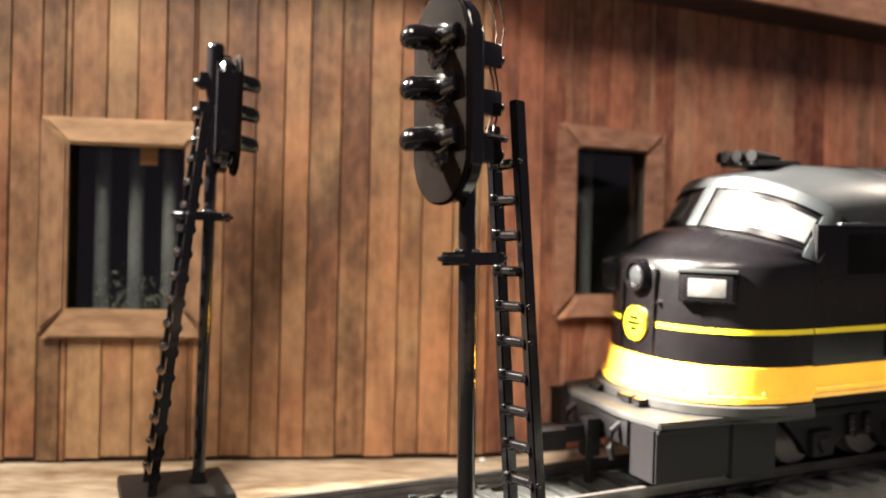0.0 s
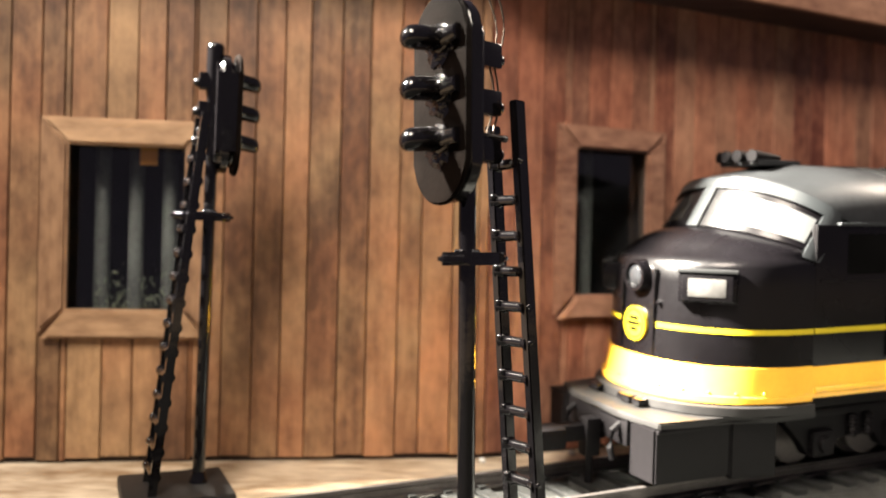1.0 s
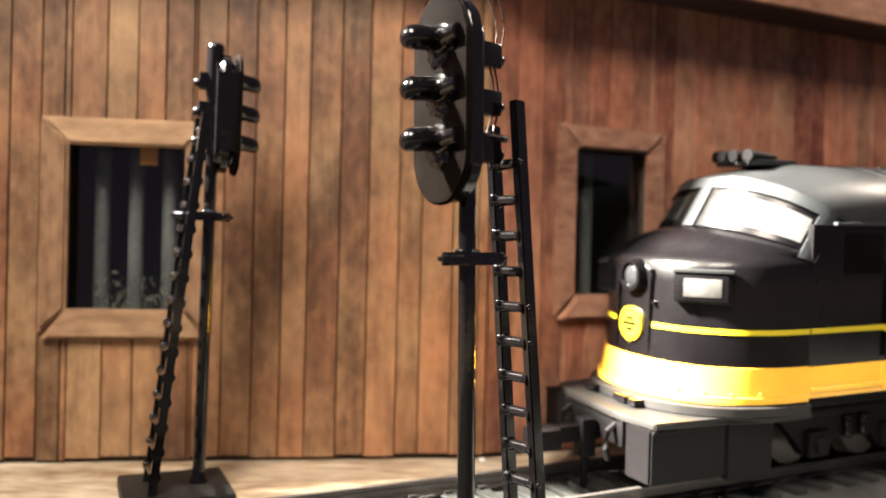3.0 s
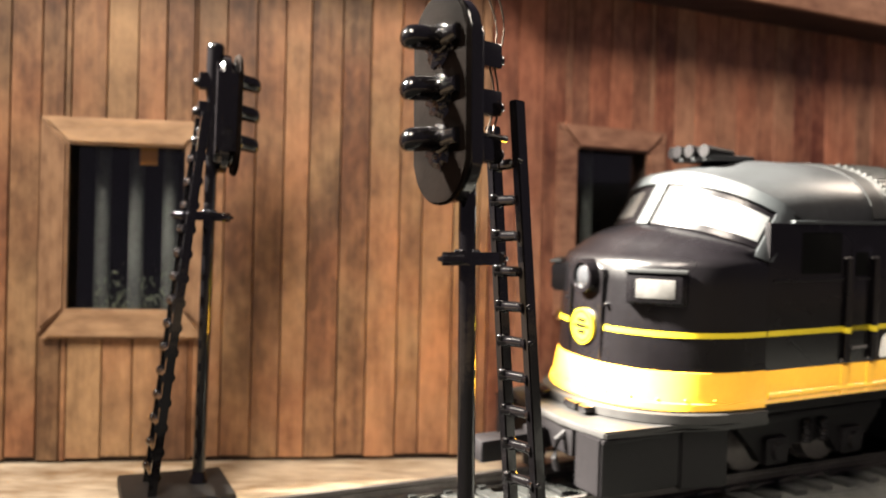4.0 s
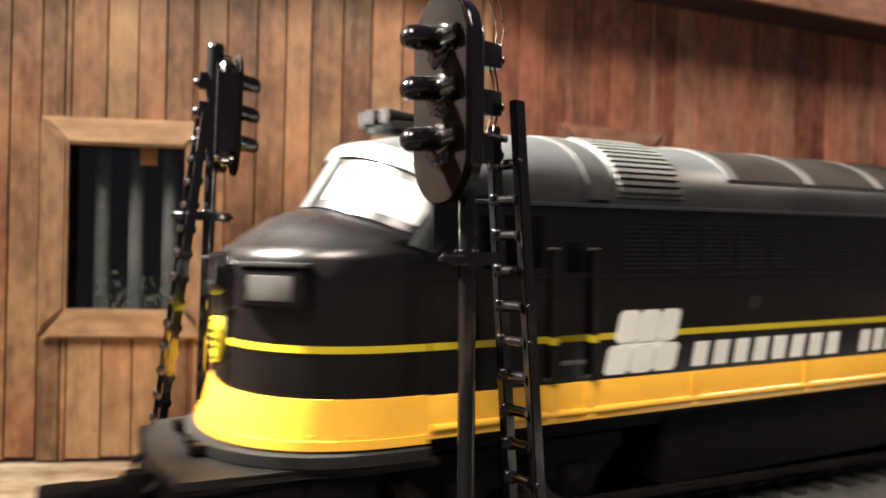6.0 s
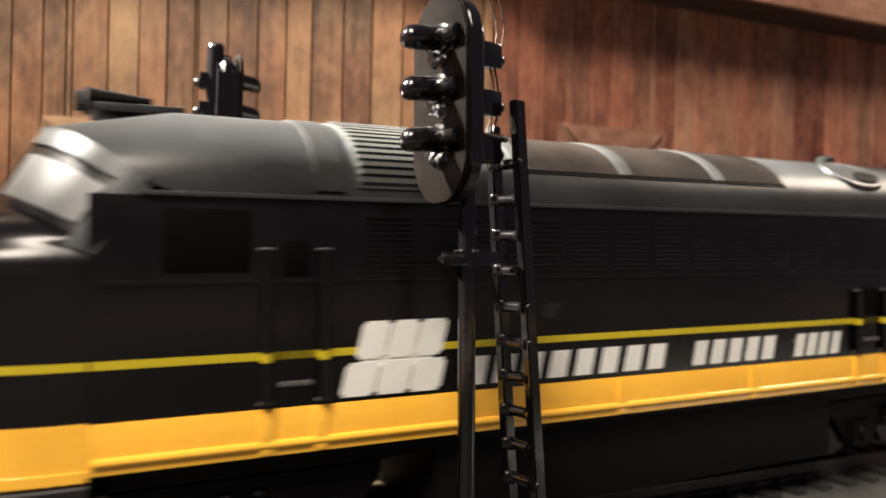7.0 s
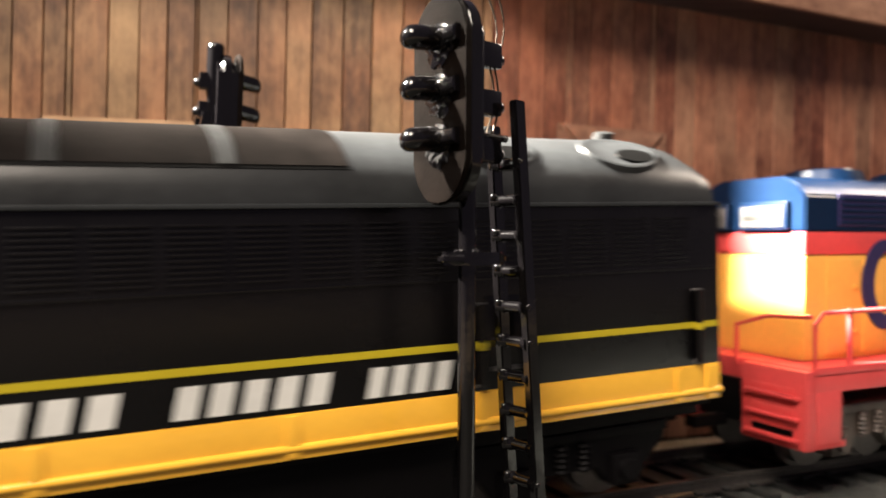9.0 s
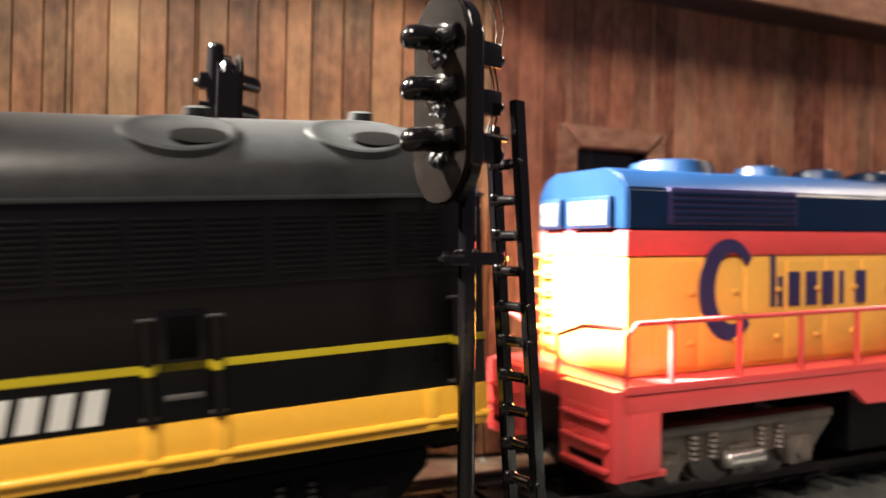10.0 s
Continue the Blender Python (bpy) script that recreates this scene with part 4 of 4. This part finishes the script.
# ---- red, yellow and blue hood locomotive behind it ----
# Local axes as before; x = 0 at the pilot, y = 0 on the centre line.
def build_hood_unit():
    lo = thing("locomotive", "yellow model diesel locomotive with red sill and blue roof", "locomotive", "train")
    half, base, length = 19.0, 15.5, 150.0
    hw = 12.4
    h0, h1 = 5.8, 96.0
    part("walkway", boxed(0, length, -half, half, base, base + 4.2, 0.4), RED, lo, "vermilion walkway sill")
    part("walkway_edge", boxed(0.5, length - 0.5, -half - 0.25, -half + 0.3, base + 3.2, base + 4.5, 0.2), RED, lo)
    part("hood_side", boxed(h0, h1, -hw, hw, base + 4.2, base + 23.3, 0.9), CREAM, lo, "golden yellow hood with door panels")
    part("hood_band", boxed(h0, h1, -hw - 0.03, hw + 0.03, base + 23.3, base + 27.4, 0.3), RED, lo, "vermilion band round the hood")
    top = bmesh.new()
    outline = [(-hw, base + 27.4), (hw, base + 27.4), (hw, base + 34.0), (hw - 2.2, base + 36.6), (hw - 5, base + 37.6), (-hw + 5, base + 37.6), (-hw + 2.2, base + 36.6), (-hw, base + 34.0)]
    prism(top, outline, h0, h1, "yz")
    bmesh.ops.bevel(top, geom=list(top.edges), offset=0.35, segments=2, affect="EDGES")
    part("hood_top", top, BLUE, lo, "royal blue hood top")
    for sgn in (-1, 1):
        part("vent", boxed(h0 + 8.4, h0 + 37.4, sgn * hw - 0.2, sgn * hw + 0.2, base + 28.4, base + 34.4, 0.2), NAVY, lo, "dark louvred vent")
        for k in range(5):
            z = base + 29.0 + k * 1.05
            part("slat", boxed(h0 + 9.0, h0 + 36.8, sgn * hw - 0.42, sgn * hw + 0.42, z, z + 0.4), BLUE, lo)
        for k in range(9):
            x = h0 + 5.5 + k * 9.8
            part("hood_door", boxed(x, x + 8.8, sgn * hw - 0.25, sgn * hw + 0.25, base + 5.2, base + 22.4, 0.15), CREAM, lo)
            part("latch", boxed(x + 6.8, x + 8.2, sgn * hw - 0.6, sgn * hw + 0.6, base + 8.8, base + 9.6, 0.15), CREAM, lo)
            part("latch", boxed(x + 6.8, x + 8.2, sgn * hw - 0.6, sgn * hw + 0.6, base + 17.0, base + 17.8, 0.15), CREAM, lo)
    # end face: number board, lamp, grab irons
    for y, hb in ((-3.6, 5.0), (7.6, 2.4)):
        nb = part("number_board", boxed(h0 - 1.0, h0 + 0.2, y - hb - 0.7, y + hb + 0.7, base + 27.8, base + 33.0, 0.3), BLUE, lo)
        part("board_pane", boxed(h0 - 1.25, h0 - 0.9, y - hb, y + hb, base + 28.3, base + 32.2, 0.15), GREY, nb, "pale number board")
        part("bar", boxed(h0 - 1.35, h0 - 1.2, y - hb * 0.8, y + hb * 0.8, base + 29.6, base + 30.6), BOARD, nb)
    for k in range(6):
        z = base + 7 + 3.2 * k
        bm = tube(bmesh.new(), [(h0, hw - 4, z), (h0 - 1.2, hw - 4, z), (h0 - 1.2, hw - 0.6, z), (h0, hw - 0.6, z)], 0.3)
        part("grab_iron", bm, CREAM, lo)
    for x, r in ((h0 + 20, 7.6), (h0 + 42, 5.0), (h0 + 58, 5.0), (h0 + 74, 5.0)):
        bm = rod(bmesh.new(), (x, 0, base + 37.2), (x, 0, base + 39.6), r + 0.4, r - 0.6, n=26)
        fan = part("roof_fan", bm, BLUE, lo, "blue round roof fan")
        part("fan_cap", rod(bmesh.new(), (x, 0, base + 39.5), (x, 0, base + 40.0), r - 1.6, r - 2.0, n=22), BLUE, fan)
    # cab behind the hood
    cab = part("cab", boxed(h1, h1 + 26, -15.5, 15.5, base + 4.2, base + 33, 0.8), CREAM, lo, "golden yellow cab")
    part("cab_roof", boxed(h1 - 1, h1 + 27, -16, 16, base + 33, base + 39, 1.5), BLUE, cab)
    for sgn in (-1, 1):
        part("cab_window", boxed(h1 + 6, h1 + 20, sgn * 15.5 - 0.3, sgn * 15.5 + 0.3, base + 20, base + 29, 0.4), RECESS_PRINT, cab)
    part("short_hood", boxed(h1 + 26, length - 5, -hw, hw, base + 4.2, base + 22, 1.0), CREAM, lo)
    # pilot with steps
    for x0, x1, out in ((-1.5, 1.2, -1), (length - 1.2, length + 1.5, 1)):
        for y0, y1 in ((-half, -5.0), (6.5, half)):
            bm = boxed(x0, x1, y0, y1, base - 9.6, base + 3.9, 0.5)
            pil = part("pilot", bm, RED, lo, "vermilion pilot with step openings")
            for k in range(3):
                z = base - 7.6 + 3.6 * k
                # the lowest opening is a black patch for the shade inside
                part("step_opening", boxed(x0 - 0.14 if out < 0 else x0, x1 if out < 0 else x1 + 0.14, y0 + 2.6, y1 - 2.6, z, z + 1.2, 0.2), RECESS_PRINT if k == 0 else RED, pil)
                part("step_tread", boxed(x0 - 0.9 if out < 0 else x1 - 0.4, x0 + 0.4 if out < 0 else x1 + 0.9, y0 + 1.2, y1 - 1.2, z - 0.7, z - 0.1, 0.2), RED, pil)
        part("drawgear", boxed(x0 + 0.4, x1 + 0.4, -4.5, 6.0, base - 7.5, base + 0.5, 0.3), UNDER, lo)
        part("step_well", boxed(min(x1, x1 - out * 7), max(x1, x1 - out * 7), -half, -4.5, base - 9.4, base - 8.4, 0.2), RED, lo)
        part("step_side", boxed(min(x1, x1 - out * 6.0), max(x1, x1 - out * 6.0), -half, -half + 0.9, base - 9.2, base + 0.5, 0.2), RED, lo)
        part("step_side", boxed(min(x1, x1 - out * 6.0), max(x1, x1 - out * 6.0), half - 0.9, half, base - 9.2, base + 0.5, 0.2), RED, lo)
    # handrails
    for sgn in (-1, 1):
        y = sgn * (half - 0.4)
        rail = part("handrail", tube(bmesh.new(), [(1.0, y, base + 4), (1.0, y, base + 11.8), (3.0, y, base + 13.6), (h1, y, base + 14.2)], 0.42), RED, lo, "vermilion handrail")
        for k in range(7):
            x = 9.5 + k * 13.8
            part("stanchion", rod(bmesh.new(), (x, y, base + 4), (x, y, base + 14.1), 0.5, 0.42, n=8), RED, rail)
        part("end_rail", tube(bmesh.new(), [(0.2, y, base + 13.0), (-0.6, y * 0.55, base + 12.6), (-0.6, sgn * 3.0, base + 10.4), (-0.6, sgn * 3.0, base + 3)], 0.42), RED, lo)
    # big open-ring initial and letter bars
    bm = bmesh.new()
    n = 30
    inner, outer = [], []
    for i in range(n + 1):
        t = radians(38 + 278 * i / n)
        outer.append((27.0 + 6.5 * math.cos(t), base + 17.6 + 8.5 * math.sin(t)))
        inner.append((27.8 + 4.0 * math.cos(t), base + 17.8 + 6.0 * math.sin(t)))
    a = [bm.verts.new((x, -hw - 0.42, z)) for x, z in outer]
    b = [bm.verts.new((x, -hw - 0.42, z)) for x, z in inner]
    c = [bm.verts.new((x, -hw - 0.1, z)) for x, z in outer]
    d = [bm.verts.new((x, -hw - 0.1, z)) for x, z in inner]
    for i in range(n):
        bm.faces.new((a[i], a[i + 1], b[i + 1], b[i]))
        bm.faces.new((a[i], c[i], c[i + 1], a[i + 1]))
        bm.faces.new((b[i], b[i + 1], d[i + 1], d[i]))
    part("emblem", bm, NAVY, lo, "large navy open ring emblem")
    for j in range(6):
        x = 36.6 + j * 4.35
        tall = 23.4 if j == 0 else 20.4
        part("letter_bar", boxed(x, x + (1.2 if j in (0, 4) else 2.9), -hw - 0.42, -hw - 0.1, base + 14.4, base + tall, 0.05), NAVY, lo, "navy letter bar")
        if j == 0:
            part("letter_bar", boxed(x + 1.9, x + 3.0, -hw - 0.42, -hw - 0.1, base + 14.4, base + 19.6, 0.05), NAVY, lo, "navy letter bar")
    part("coupler", boxed(-9, -1, -1.4, 1.4, base - 8.6, base - 6.4, 0.4), UNDER, lo, "black hook coupler")
    build_trucks(lo, (26.0, 124.0), TRUCKGREY, TRUCKGREY, (-15.5, 0.5, 14.0), RAILTOP, 14.4, True)
    part("fuel_tank", boxed(54, 96, -15, 15, 3.0, base, 1.5), UNDER, lo, "matt black fuel tank")
    for sgn in (-1, 1):
        bm = prism(bmesh.new(), [(49, base + 0.5), (53, base - 2.6), (97, base - 2.6), (101, base + 0.5)], min(sgn * (half - 1.2), sgn * (half + 0.1)), max(sgn * (half - 1.2), sgn * (half + 0.1)))
        part("sill_skirt", bm, RED, lo, "deeper vermilion sill over the tank", smooth=False)
    return lo


streamliner = build_streamliner()
hood_unit = build_hood_unit()

# Seconds, place of the near lower cab corner (mm from the eye), heading, pitch, lean (degrees).
RUN = [
    (0.0, 63.97, 132.41, -24.69, 22.9, 1.41, 2.4),
    (2.7, 63.97, 132.41, -24.69, 22.9, 1.41, 2.4),
    (3.2, 61.7, 131.2, -24.7, 23.4, 1.4, 2.4),
    (3.8, 56.0, 128.2, -24.76, 24.6, 1.38, 2.4),
    (4.0, 53.37, 126.56, -24.76, 25.03, 1.37, 2.4),
    (4.5, 41.0, 118.3, -24.85, 25.6, 1.4, 1.6),
    (5.0, 28.85, 112.15, -24.75, 27.04, 1.3, 1.4),
    (5.5, 15.77, 104.07, -24.4, 28.0, 1.02, 1.4),
    (6.8, -30.35, 84.04, -24.59, 26.63, 0.78, -0.31),
    (7.0, -36.72, 80.3, -25.04, 26.72, 0.94, -0.05),
    (7.5, -56.14, 70.97, -26.04, 26.27, 1.23, -0.23),
    (8.0, -71.9, 63.48, -27.41, 25.7, 1.64, -0.1),
    (8.5, -89.02, 57.35, -29.08, 25.28, 2.24, 0.18),
    (9.0, -105.8, 49.76, -30.53, 25.0, 2.83, 0.0),
    (9.5, -127.54, 40.94, -32.44, 24.66, 3.32, 1.0),
    (10.0, -142.17, 30.99, -33.43, 25.45, 3.6, 0.52),
]
TAIL = [
    (0.0, 230.1, 212.2, -22.6, 26.02, 1.3, 0.0),
    (2.7, 230.1, 212.2, -22.6, 26.02, 1.3, 0.0),
    (3.2, 228.2, 210.9, -22.6, 25.8, 1.3, 0.0),
    (3.8, 223.2, 207.4, -22.6, 25.23, 1.3, 0.0),
    (4.0, 220.9, 205.7, -22.6, 25.38, 1.3, 0.0),
    (4.5, 209.0, 198.0, -22.6, 25.18, 1.3, 0.0),
    (5.0, 195.8, 195.8, -22.6, 26.17, 1.3, 0.0),
    (5.5, 180.9, 190.9, -22.6, 27.32, 1.3, 0.0),
    (6.8, 135.0, 167.0, -22.6, 26.63, 1.3, 0.0),
    (7.0, 128.5, 163.5, -22.6, 26.72, 1.3, 0.0),
    (7.5, 109.8, 152.9, -22.6, 26.27, 1.3, 0.0),
    (8.0, 94.8, 143.7, -22.6, 25.7, 1.3, 0.0),
    (8.5, 77.9, 136.3, -22.9, 25.28, 1.3, 0.0),
    (9.0, 62.2, 128.2, -23.4, 25.0, 1.3, 0.0),
    (9.5, 43.4, 119.3, -23.9, 24.66, 1.3, 0.0),
    (10.0, 26.6, 111.3, -24.3, 25.45, 1.3, 0.0),
]


def rail_pose(x, y, z, head, pitch, lean, width, sill):
    m = pose(x * MM, y * MM, z * MM + EYE, rx=lean, ry=-pitch, rz=head)
    return m @ pose(0, width / 2 * MM, -sill * MM)


def motions():
    walk(streamliner, [(t, rail_pose(x, y, z, h, p, r, W, SILL)) for t, x, y, z, h, p, r in RUN])
    walk(hood_unit, [(t, rail_pose(x, y, z, h, p, r, 38.0, 15.5)) for t, x, y, z, h, p, r in TAIL])


motions()
